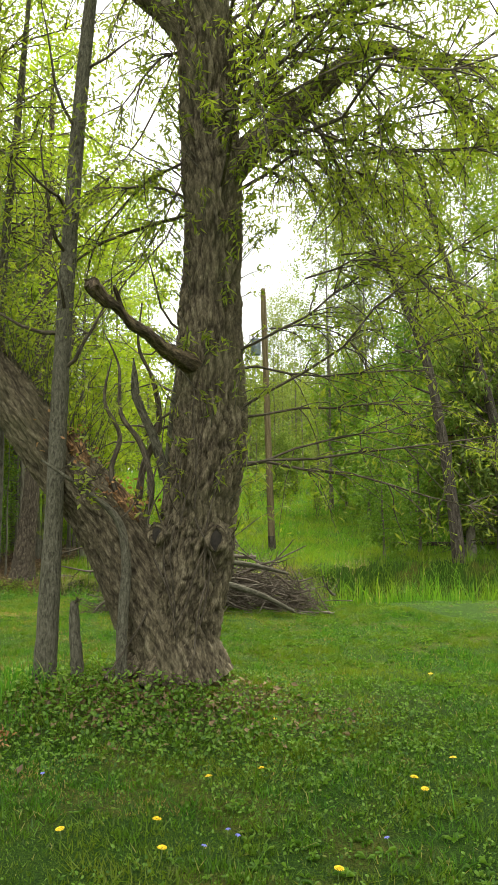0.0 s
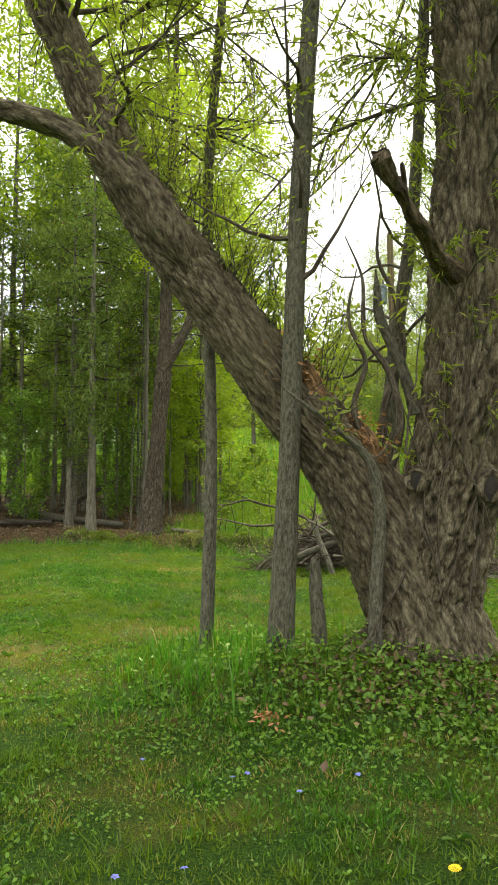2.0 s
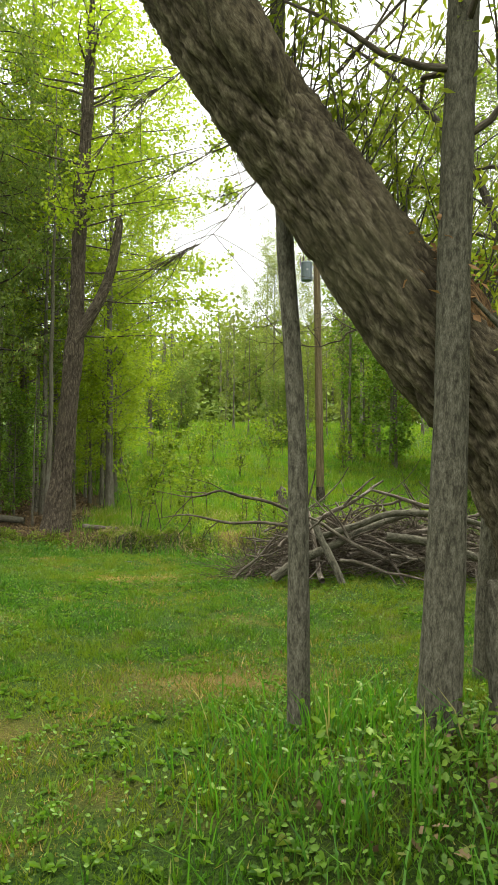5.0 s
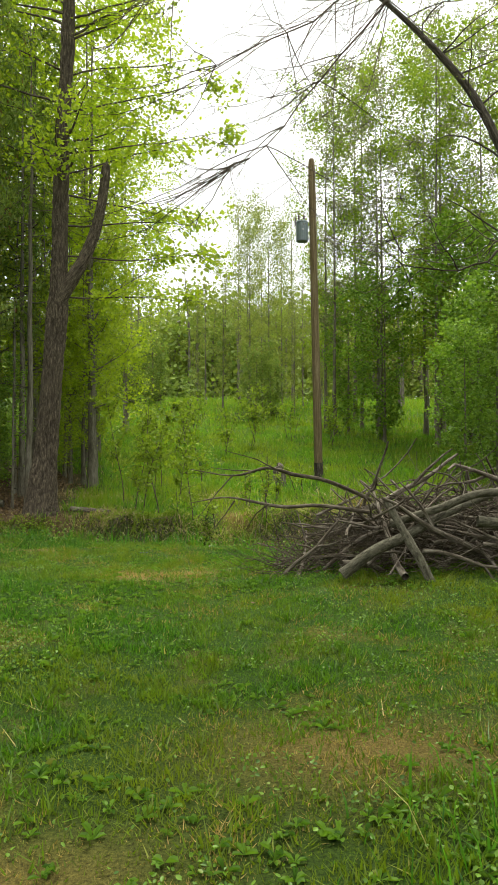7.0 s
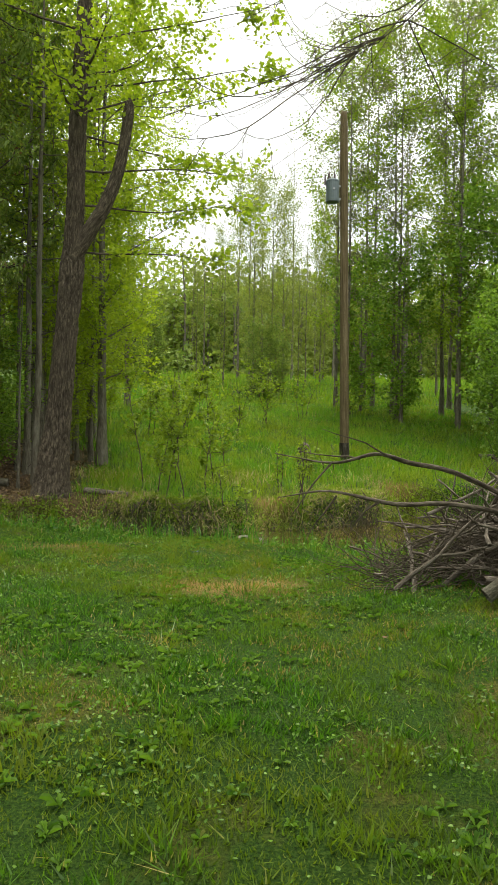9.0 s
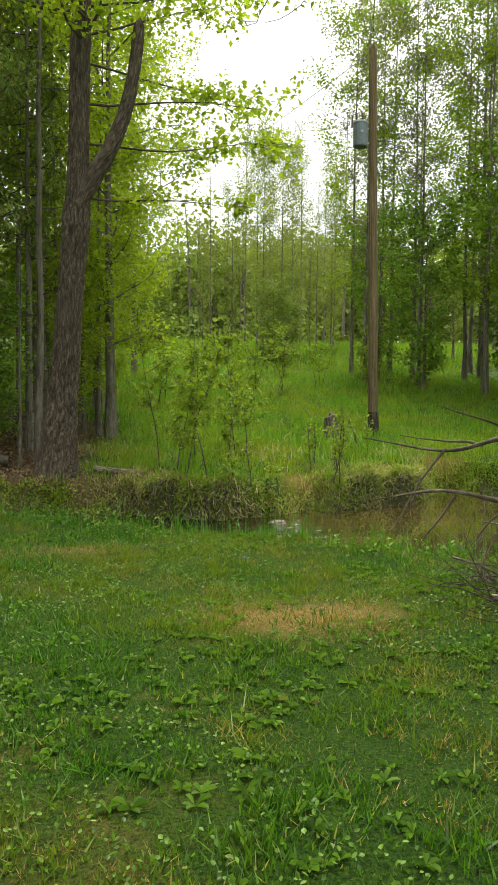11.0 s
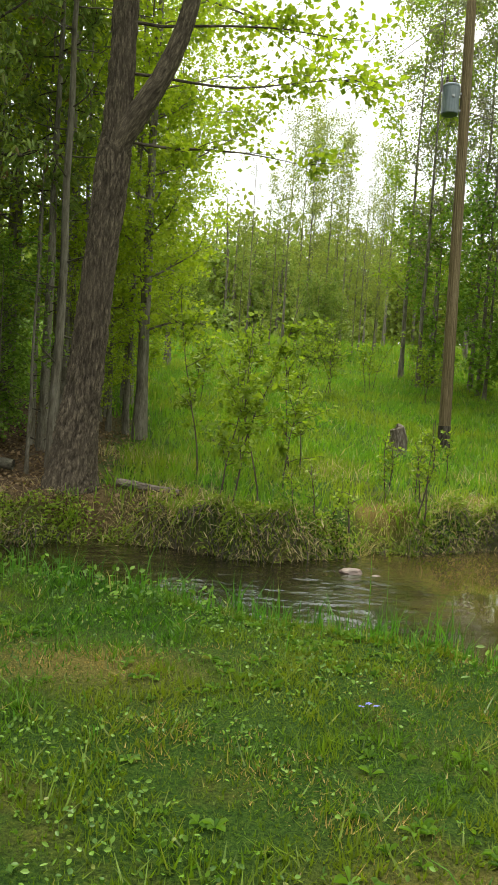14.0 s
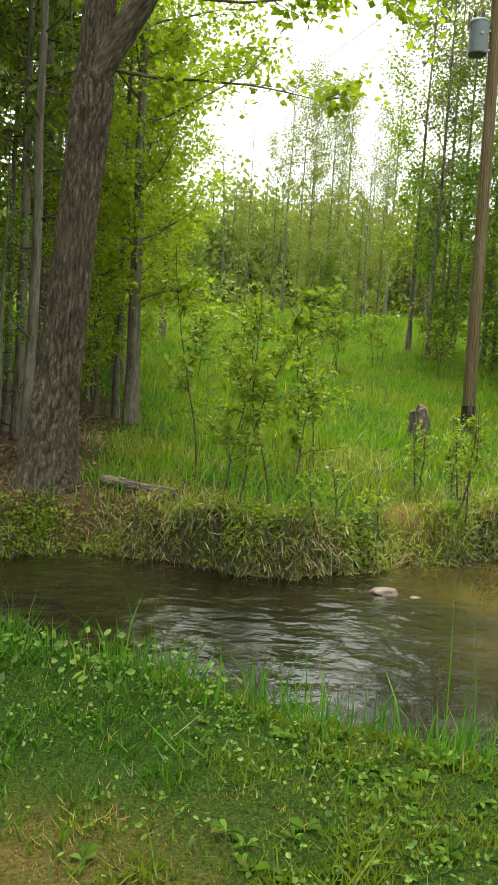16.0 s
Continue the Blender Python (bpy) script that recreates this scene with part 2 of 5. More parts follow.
def smooth_path(points, steps):
    """Catmull-Rom through rows of x, y, z, r."""
    p = np.array(points, float)
    p = np.vstack([2 * p[0] - p[1], p, 2 * p[-1] - p[-2]])
    out = []
    for i in range(1, len(p) - 2):
        for s in np.linspace(0, 1, steps, endpoint=False):
            a, b, c, d = p[i - 1], p[i], p[i + 1], p[i + 2]
            out.append(0.5 * (2 * b + (c - a) * s + (2 * a - 5 * b + 4 * c - d) * s * s + (3 * b - a - 3 * c + d) * s ** 3))
    out.append(p[-2])
    out = np.array(out)
    out[:, 3] = np.maximum(out[:, 3], 0.002)
    return out


def tube(path, seg, rough=0.0, scale=6.0, lobes=0.0):
    """A tapering limb along rows of x, y, z, r, with furrowed bark of that depth. Returns verts, quads and bark coordinates."""
    path = np.asarray(path, float)
    p, r = path[:, :3], path[:, 3]
    t = np.gradient(p, axis=0)
    t /= np.linalg.norm(t, axis=1, keepdims=True) + 1e-9
    mean = p[-1] - p[0]
    ref = np.eye(3)[np.argmin(np.abs(mean))]
    n = np.cross(t, ref)
    n /= np.linalg.norm(n, axis=1, keepdims=True) + 1e-9
    b = np.cross(t, n)
    v = np.concatenate([[0], np.cumsum(np.linalg.norm(np.diff(p, axis=0), axis=1))])
    a = np.arange(seg) * 2 * np.pi / seg
    ca, sa = np.cos(a)[None, :], np.sin(a)[None, :]
    rad = np.repeat(r[:, None], seg, 1)
    bark = np.stack([rad * ca, rad * sa, np.repeat(v[:, None], seg, 1)], -1)
    if rough:
        extra = np.zeros_like(rad)
        for i in range(len(r)):
            for j in range(seg):
                q = bark[i, j]
                k = noise.noise((q[0] * scale, q[1] * scale, q[2] * scale * 0.22))
                k2 = noise.noise((q[0] * scale * 2.3 + 9, q[1] * scale * 2.3, q[2] * scale * 0.5))
                low = noise.noise((q[0] * 1.6, q[1] * 1.6, q[2] * 0.9 + 4))
                extra[i, j] = rough * (1.0 - 2.4 * abs(k)) + 0.4 * rough * k2 + lobes * low
        rad = rad + extra
    verts = p[:, None, :] + n[:, None, :] * (rad * ca)[..., None] + b[:, None, :] * (rad * sa)[..., None]
    i = np.arange(len(p) - 1)[:, None] * seg
    j = np.arange(seg)[None, :]
    j2 = (j + 1) % seg
    quads = np.stack([i + j, i + j2, i + seg + j2, i + seg + j], -1).reshape(-1, 4)
    return verts.reshape(-1, 3), quads, bark.reshape(-1, 3)


def tubes_mesh(name, paths, seg, material, base=(0, 0, 0)):
    vs, fs, bs, k = [], [], [], 0
    for path in paths:
        v, f, b = tube(path, seg)
        vs.append(v), fs.append(f + k), bs.append(b)
        k += len(v)
    return mesh_np(name, np.vstack(vs) - np.array(base), np.vstack(fs), material, {"bark": np.vstack(bs)}, True)


def cells(q):
    """Distance between the two nearest cell seeds, 0 on the cracks between cells."""
    home = np.floor(q)
    near, second = np.full(len(q), 9.0), np.full(len(q), 9.0)
    for o in itertools.product((-1, 0, 1), repeat=3):
        c = home + o
        h = [np.modf(np.abs(np.sin(c @ np.array(k)) * 43758.5453))[0] for k in ((12.9898, 78.233, 37.719), (39.346, 11.135, 83.155), (73.156, 52.235, 9.151))]
        d = np.linalg.norm(c + 0.15 + 0.7 * np.stack(h, 1) - q, axis=1)
        second = np.minimum(second, np.maximum(near, d))
        near = np.minimum(near, d)
    return second - near


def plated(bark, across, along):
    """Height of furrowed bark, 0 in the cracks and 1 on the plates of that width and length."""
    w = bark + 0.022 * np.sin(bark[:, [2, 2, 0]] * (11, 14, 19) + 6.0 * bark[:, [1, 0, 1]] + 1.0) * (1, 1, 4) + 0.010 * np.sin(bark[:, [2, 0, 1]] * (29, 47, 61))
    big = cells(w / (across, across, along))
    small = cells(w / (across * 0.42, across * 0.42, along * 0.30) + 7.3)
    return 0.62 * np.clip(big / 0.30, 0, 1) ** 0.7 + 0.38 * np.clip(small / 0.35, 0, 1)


def limb_mesh(name, points, seg, material, base, steps=10, rough=0.0, scale=6.0, lobes=0.0, plates=None):
    """A limb; plates gives the width, length and depth of its bark plates."""
    path = smooth_path(points, steps)
    v, f, b = tube(path, seg, rough, scale, lobes)
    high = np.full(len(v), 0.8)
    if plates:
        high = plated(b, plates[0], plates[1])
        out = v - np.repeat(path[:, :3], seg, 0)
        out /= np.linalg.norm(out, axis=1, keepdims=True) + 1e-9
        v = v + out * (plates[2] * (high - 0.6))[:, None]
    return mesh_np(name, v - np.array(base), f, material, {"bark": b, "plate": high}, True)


def leaves(rng, centres, length, width, droop=0.3, along=None):
    """A folded four-cornered leaf at every centre. Returns verts and quads."""
    n = len(centres)
    d = rng.normal(size=(n, 3))
    d[:, 2] = d[:, 2] * 0.6 - droop
    if along is not None:
        d = d * 0.6 + along
    d /= np.linalg.norm(d, axis=1, keepdims=True) + 1e-9
    s = np.cross(d, rng.normal(size=(n, 3)) * 0.55 + np.array([0, 0, 1.0]))
    s /= np.linalg.norm(s, axis=1, keepdims=True) + 1e-9
    up = np.cross(s, d)
    ln = (length * rng.uniform(0.6, 1.3, n))[:, None]
    wd = (width * rng.uniform(0.7, 1.25, n))[:, None]
    base = centres
    mid = base + d * ln * 0.45
    v = np.stack([base, mid + s * wd * 0.5 + up * wd * 0.15, base + d * ln, mid - s * wd * 0.5 + up * wd * 0.15], 1)
    return v.reshape(-1, 3), np.arange(4 * n).reshape(-1, 4)


def round_leaves(rng, centres, length, width, droop=0.0):
    """Rounded leaves folded along the midrib, six corners each."""
    v, f = leaves(rng, centres, length, width, droop)
    q = v.reshape(-1, 4, 3)
    base, r, tip, l = q[:, 0], q[:, 1], q[:, 2], q[:, 3]
    mid = (r + l) / 2
    v = np.stack([base, base * 0.25 + r * 0.85 - mid * 0.10, r * 0.8 + tip * 0.45 - mid * 0.25, tip, l * 0.8 + tip * 0.45 - mid * 0.25, base * 0.25 + l * 0.85 - mid * 0.10], 1)
    i = np.arange(len(q))[:, None] * 6
    return v.reshape(-1, 3), np.concatenate([i + np.array([0, 1, 2, 3]), i + np.array([0, 3, 4, 5])], 0)


def leaf_mesh(name, rng, centres, length, width, material, base=(0, 0, 0), droop=0.3, along=None):
    v, f = leaves(rng, np.asarray(centres, float), length, width, droop, along)
    return mesh_np(name, v - np.array(base), f, material)


def wander(rng, start, direction, length, r0, r1, k=6, bend=0.25, lift=0.0):
    """A crooked branch as rows of x, y, z, r."""
    d = np.array(direction, float)
    d /= np.linalg.norm(d)
    p, rows = np.array(start, float), []
    for i in range(k):
        f = i / (k - 1)
        rows.append((*p, r0 + (r1 - r0) * f))
        d = d + rng.normal(size=3) * bend + np.array([0, 0, lift])
        d /= np.linalg.norm(d)
        p = p + d * length / (k - 1)
    return np.array(rows)


def along_path(rng, path, n, spread, start=0.2):
    """Random points near a branch, past the given share of its length."""
    f = rng.uniform(start, 1, n) * (len(path) - 1)
    i = np.minimum(f.astype(int), len(path) - 2)
    w = (f - i)[:, None]
    return path[i, :3] * (1 - w) + path[i + 1, :3] * w + rng.normal(size=(n, 3)) * spread


def skeleton_tree(seed, h, r, first, n1, reach, up, n2, wobble=0.02, taper=1.0):
    """Trunk, branches and twigs of a tree standing at the origin."""
    rng = np.random.default_rng(seed)
    k = 12
    z = np.linspace(-0.25, h, k)
    off = np.cumsum(rng.normal(size=(k, 2)) * wobble * h / k, axis=0)
    trunk = np.column_stack([off, z, r * (1 - 0.95 * (np.maximum(z, 0) / h) ** taper)])
    trunk[0, 3] = r * 1.5
    boughs, twigs = [], []
    for i in range(n1):
        f = first + (1 - first) * ((i + rng.uniform(0, 1)) / n1) ** 0.9
        q = min(f * (k - 1), k - 1.01)
        a = int(q)
        s = trunk[a, :3] * (1 - q + a) + trunk[a + 1, :3] * (q - a)
        az = i * 2.4 + rng.uniform(-0.5, 0.5)
        el = up + rng.uniform(-0.2, 0.2)
        ln = reach * (0.35 + 0.65 * math.sin(math.pi * min(1, 0.25 + 0.75 * (1 - (f - first) / (1 - first))))) * rng.uniform(0.7, 1.15)
        rb = max(0.006, r * 0.32 * (1 - f * 0.7))
        bough = wander(rng, s, (math.cos(az) * math.cos(el), math.sin(az) * math.cos(el), math.sin(el)), ln, rb, rb * 0.2, 6, 0.14, 0.05)
        boughs.append(bough)
        for j in range(n2):
            q = rng.uniform(1.2, 4.8)
            a = int(q)
            s2 = bough[a, :3] * (1 - q + a) + bough[a + 1, :3] * (q - a)
            d2 = bough[a + 1, :3] - bough[a, :3]
            d2 = d2 / np.linalg.norm(d2) + rng.normal(size=3) * 0.6
            twigs.append(wander(rng, s2, d2, ln * rng.uniform(0.25, 0.5), rb * 0.35, rb * 0.1, 4, 0.2, 0.03))
    return rng, trunk, boughs, twigs


def broadleaf(name, label, seed, h, r, first, n1, reach, up, n2, count, size, leaf_mat, bark_mat, spread=0.22, wobble=0.02, category="tree", group="", aspect=0.75, droop=0.3):
    rng, trunk, boughs, twigs = skeleton_tree(seed, h, r, first, n1, reach, up, n2, wobble)
    ob = thing(name, label, category, group=group)
    attach("trunk", tubes_mesh("trunk", [trunk], 10, bark_mat), ob)
    attach("branchwork", tubes_mesh("branchwork", boughs + twigs, 3, bark_mat), ob, kind="stuff")
    each = max(1, count // (len(boughs) + len(twigs)))
    pts = [along_path(rng, b, each, spread, 0.3) for b in boughs] + [along_path(rng, t, each, spread * 0.8, 0.1) for t in twigs]
    attach("crown", leaf_mesh("crown", rng, np.vstack(pts), size, size * aspect, leaf_mat, droop=droop), ob, kind="stuff")
    return ob


def conifer(name, label, seed, h, r, first, n1, reach, count, size, group=""):
    """A dense evergreen whose sprays hang from drooping boughs, dead twigs below."""
    rng, trunk, boughs, twigs = skeleton_tree(seed, h, r, first, n1, reach, -0.12, 3, 0.01)
    dead = []
    for i in range(26):
        z, az = rng.uniform(0.1, 0.3 + h * first * 1.1), rng.uniform(0, 6.28)
        dead.append(wander(rng, (0, 0, z), (math.cos(az), math.sin(az), rng.uniform(-0.2, 0.25)), rng.uniform(0.5, 1.6), 0.014, 0.004, 5, 0.15))
    ob = thing(name, label, "tree", group=group)
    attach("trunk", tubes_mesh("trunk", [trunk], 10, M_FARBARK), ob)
    attach("branchwork", tubes_mesh("branchwork", boughs + twigs + dead, 3, M_DARKBARK), ob, kind="stuff")
    each = max(1, count // (len(boughs) + len(twigs)))
    pts = [along_path(rng, b, each, 0.16, 0.15) for b in boughs] + [along_path(rng, t, each, 0.13, 0.0) for t in twigs]
    attach("crown", leaf_mesh("crown", rng, np.vstack(pts), size, size * 0.38, L_CEDAR, droop=0.75), ob, kind="stuff")
    return ob


def place(ob, x, y, turn=0, size=1.0, lean=0.0, tall=1.0):
    return pose(x, y, ground_at(x, y), lean, 0, turn) @ Matrix.Diagonal((size, size, size * tall, 1))


def stand(ob, spots):
    """Moves the first thing to the first spot and copies it to the others. Spots: x, y, turn, size, and tall where it differs."""
    for x, y, turn, size, *more in spots[1:]:
        copy_thing(ob, place(ob, x, y, turn, size, 0, *more))
    x, y, turn, size, *more = spots[0]
    ob.matrix_basis = place(ob, x, y, turn, size, 0, *more)


# ---------------------------------------------------------------- the lie of the land
WATER = -0.08
RISE = np.array([(-400, 0.0), (-10, 0.05), (0, 0.1), (4, 0.2), (8, 0.27), (12, 0.38), (14, 0.41), (20, 0.42), (25.5, 0.82), (35, 2.0), (60, 5.0), (80, 7.0), (120, 9.5), (200, 15), (420, 24), (1500, 26)])
NEAR = np.array([(-40, 17.5), (-12, 16.6), (-6, 15.75), (-5, 15.52), (-4.3, 15.2), (-3.75, 14.98), (-3.3, 14.55), (-2.6, 14.05), (-1.5, 13.4), (0, 13.3), (3, 13.8), (10, 15.5), (40, 18)])
FAR = np.array([(-40, 20.5), (-12, 19.3), (-6.4, 18.75), (-5.2, 18.85), (-3.7, 18.6), (-2.8, 18.7), (-2.0, 19.0), (-1.5, 19.65), (-0.8, 19.8), (0.4, 21.0), (3, 21.6), (10, 22.6), (40, 25)])


def step(a, b, x):
    k = np.clip((x - a) / (b - a), 0, 1)
    return k * k * (3 - 2 * k)


def banks(x, y):
    """Metres past the near and before the far edge of the creek, positive over the water."""
    wob = 0.13 * np.sin(2.3 * x + 0.7) + 0.06 * np.sin(5.1 * x) + 0.05 * np.sin(11.3 * x + 2.0 * np.sin(3.0 * x)) + 0.03 * np.sin(23.0 * x)
    return y - np.interp(x, NEAR[:, 0], NEAR[:, 1]) - wob * 0.5, np.interp(x, FAR[:, 0], FAR[:, 1]) + wob - y


def height(x, y):
    x, y = np.asarray(x, float), np.asarray(y, float)
    z = np.interp(y, RISE[:, 0], RISE[:, 1])
    z = z + 0.24 * np.exp(-((x + 1.1) / 1.5) ** 2 - ((y - 7.0) / 0.9) ** 2)
    z = z + 0.14 * np.exp(-((x + 1.1) / 1.7) ** 2 - ((y - 11.5) / 1.1) ** 2)
    z = z + 0.018 * np.sin(1.7 * x + 0.8 * y) + 0.014 * np.sin(2.9 * y - 1.1 * x) + 0.01 * np.sin(6.1 * x + 3.0) * np.sin(5.3 * y)
    z = z + 0.25 * step(-6.0, -9.5, x) * step(19, 22, y)
    n, f = banks(x, y)
    slump = np.exp(-((f + 0.4) / 0.45) ** 2)
    z = z + slump * (0.05 * np.sin(7.3 * x + 2.1 * np.sin(3.7 * y)) + 0.035 * np.sin(15.1 * x - 9.0 * y) - 0.04)
    cut = step(-0.2, 1.0, n) * step(-0.62 - 0.28 * np.sin(1.9 * x) - 0.14 * np.sin(4.3 * x), 0.0, f)
    return z * (1 - cut) + cut * (WATER - 0.3)


def ground_at(x, y):
    return float(height(x, y))


def spaced(fine_a, fine_b, d, far):
    mid = np.arange(fine_a, fine_b, d)
    grow, out = d, []
    p = fine_b
    while p < far:
        out.append(p)
        grow *= 1.22
        p += grow
    out = np.array(out + [far])
    left = fine_a - (out - fine_b)[1:][::-1]
    return np.concatenate([left, mid, out])


def bare(x, y):
    """Where the lawn is worn down to straw."""
    a = 1.1 * np.exp(-((x + 3.60) / 0.58) ** 4 - ((y - 12.27) / 0.29) ** 2)
    c = 0.75 * np.exp(-((x + 2.6) / 0.6) ** 2 - ((y - 8.1) / 0.4) ** 2)
    d = 0.65 * np.exp(-((x + 3.9) / 0.5) ** 2 - ((y - 7.3) / 0.3) ** 2)
    e = 0.55 * np.exp(-((x + 5.0) / 0.5) ** 2 - ((y - 14.0) / 0.3) ** 2)
    return np.clip(a + c + d + e, 0, 1)


xs, ys = spaced(-10.0, 7.0, 0.13, 1400.0), spaced(1.0, 24.0, 0.13, 1400.0)
gx, gy = np.meshgrid(xs, ys)
gz = height(gx, gy)
near_e, far_e = banks(gx, gy)
mud = step(-0.22, -0.06, far_e) * step(-0.1, 0.5, near_e) + step(0.35, 0.8, near_e) * step(-0.3, 0.2, far_e)
mud = mud * step(1.5, 0.3, gx)
litter = step(-5.4, -6.6, gx) * step(19.0, 19.5, gy) * step(31, 25, gy) + 0.7 * np.exp(-((gx + 5.3) / 1.1) ** 2 - ((gy - 19.6) / 0.7) ** 2) + 0.75 * np.exp(-((gx + 0.9) / 1.5) ** 2 - ((gy - 6.7) / 0.6) ** 2)
nx = len(xs)
gi = (np.arange(len(ys) - 1)[:, None] * nx + np.arange(nx - 1)[None, :]).ravel()
ground = new("ground", mesh_np("ground", np.stack([gx, gy, gz], -1).reshape(-1, 3), np.stack([gi, gi + 1, gi + nx + 1, gi + nx], -1), ground_material(),
    {"mud": np.clip(mud, 0, 1).ravel(), "litter": np.clip(litter, 0, 1).ravel(), "dry": np.clip(0.9 * bare(gx, gy) + 0.75 * np.exp(-((far_e + 0.85) / 0.4) ** 2) * step(2.0, 0.5, gx) * (0.5 + 0.5 * np.sin(3.1 * gx + 2 * gy)), 0, 1).ravel()}, True))
tagged(ground, "mown green lawn sloping to a creek, meadow beyond", "ground", kind="structure")

wx, wy = np.meshgrid(np.arange(-30, 30.1, 0.25), np.arange(12.8, 25.2, 0.25))
wi = (np.arange(wx.shape[0] - 1)[:, None] * wx.shape[1] + np.arange(wx.shape[1] - 1)[None, :]).ravel()
riffle = step(-7.0, -5.2, wx) * step(-2.0, -2.7, wx) * (0.30 + 0.70 * step(15.2, 17.0, wy + 0.35 * np.sin(2.3 * wx)))
water = new("water", mesh_np("water", np.stack([wx, wy, np.full_like(wx, WATER)], -1).reshape(-1, 3), np.stack([wi, wi + 1, wi + wx.shape[1] + 1, wi + wx.shape[1]], -1), water_material(), {"riffle": riffle.ravel(), "pond": step(-3.0, -1.9, wx).ravel()}, True))
tagged(water, "murky brown creek with a rippling riffle", "water", kind="structure")

# ---------------------------------------------------------------- the old willow
WB = (-0.55, 7.1, 0.3)
willow = thing("willow_tree", "old gnarled willow with furrowed bark and a leaning limb", "tree", WB)
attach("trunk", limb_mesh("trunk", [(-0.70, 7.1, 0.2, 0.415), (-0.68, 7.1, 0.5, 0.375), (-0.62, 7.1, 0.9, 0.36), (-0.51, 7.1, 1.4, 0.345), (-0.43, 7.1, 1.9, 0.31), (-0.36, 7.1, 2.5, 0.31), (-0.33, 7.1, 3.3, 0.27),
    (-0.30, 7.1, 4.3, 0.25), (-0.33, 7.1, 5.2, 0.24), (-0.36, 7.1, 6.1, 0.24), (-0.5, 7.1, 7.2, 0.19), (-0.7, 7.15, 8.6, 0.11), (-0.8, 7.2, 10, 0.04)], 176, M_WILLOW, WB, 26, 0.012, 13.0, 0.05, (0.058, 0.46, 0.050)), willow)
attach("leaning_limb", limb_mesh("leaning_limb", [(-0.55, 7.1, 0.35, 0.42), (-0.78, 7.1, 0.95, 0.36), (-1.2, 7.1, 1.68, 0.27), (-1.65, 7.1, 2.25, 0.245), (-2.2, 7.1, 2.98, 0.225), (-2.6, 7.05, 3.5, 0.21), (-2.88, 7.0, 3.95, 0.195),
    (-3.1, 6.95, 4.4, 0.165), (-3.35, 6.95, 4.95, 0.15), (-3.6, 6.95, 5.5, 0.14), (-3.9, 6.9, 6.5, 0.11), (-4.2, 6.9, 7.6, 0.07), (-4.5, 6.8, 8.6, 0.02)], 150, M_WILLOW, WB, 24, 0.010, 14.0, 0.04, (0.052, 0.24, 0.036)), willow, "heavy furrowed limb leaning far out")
attach("side_limb", limb_mesh("side_limb", [(-2.28, 6.94, 3.10, 0.05), (-2.46, 6.86, 3.40, 0.11), (-2.74, 6.84, 3.80, 0.105), (-3.1, 6.84, 4.12, 0.085), (-3.58, 6.8, 4.34, 0.075), (-4.1, 6.7, 4.42, 0.06), (-5.0, 6.5, 4.55, 0.03)], 40, M_WILLOW, WB, 14, 0.016, 16, 0.02, (0.05, 0.4, 0.012)), willow, "dead side limb stripped of bark in places")
snapped = attach("broken_limb", limb_mesh("broken_limb", [(-0.38, 7.05, 3.04, 0.09), (-0.55, 6.7, 3.07, 0.064), (-0.66, 6.42, 3.10, 0.042), (-0.76, 6.15, 3.16, 0.037), (-0.83, 5.98, 3.18, 0.031), (-0.92, 5.78, 3.26, 0.036), (-0.97, 5.66, 3.27, 0.045), (-1.02, 5.56, 3.33, 0.052), (-1.03, 5.53, 3.335, 0.044), (-1.035, 5.515, 3.34, 0.003)], 28, M_SNAP, WB, 10, 0.014, 20, 0.02, (0.03, 0.12, 0.012)), willow, "snapped limb with a dark torn end")
attach("splinter", limb_mesh("splinter", [(-0.86, 5.94, 3.2, 0.022), (-0.88, 5.82, 3.28, 0.016), (-0.90, 5.72, 3.36, 0.010), (-0.905, 5.70, 3.37, 0.002)], 10, M_SNAP, WB, 5, 0.004, 20), snapped)
attach("dead_stub", limb_mesh("dead_stub", [(-0.72, 7.05, 2.1, 0.045), (-0.82, 7.05, 2.45, 0.036), (-0.97, 7.05, 2.8, 0.034), (-0.99, 7.05, 3.0, 0.022), (-1.0, 7.05, 3.16, 0.004)], 14, M_GREYBARK, WB, 6, 0.006, 20), willow)
attach("upper_limb", limb_mesh("upper_limb", [(-0.2, 7.1, 4.8, 0.15), (0.05, 7.1, 5.08, 0.13), (0.45, 7.1, 5.42, 0.11), (0.86, 7.1, 5.8, 0.095), (1.18, 7.1, 6.02, 0.06), (1.5, 7.1, 5.9, 0.04), (1.9, 7.1, 5.5, 0.028), (2.3, 7.0, 4.9, 0.01)], 36, M_WILLOW, WB, 12, 0.008, 16, 0.01, (0.05, 0.16, 0.02)), willow)
attach("upper_limb", limb_mesh("upper_limb", [(-0.35, 7.1, 5.9, 0.13), (-0.7, 7.1, 6.4, 0.11), (-1.1, 7.1, 6.8, 0.09), (-1.6, 7.1, 7.6, 0.05)], 36, M_WILLOW, WB, 12, 0.008, 16, 0.01, (0.05, 0.16, 0.02)), willow)
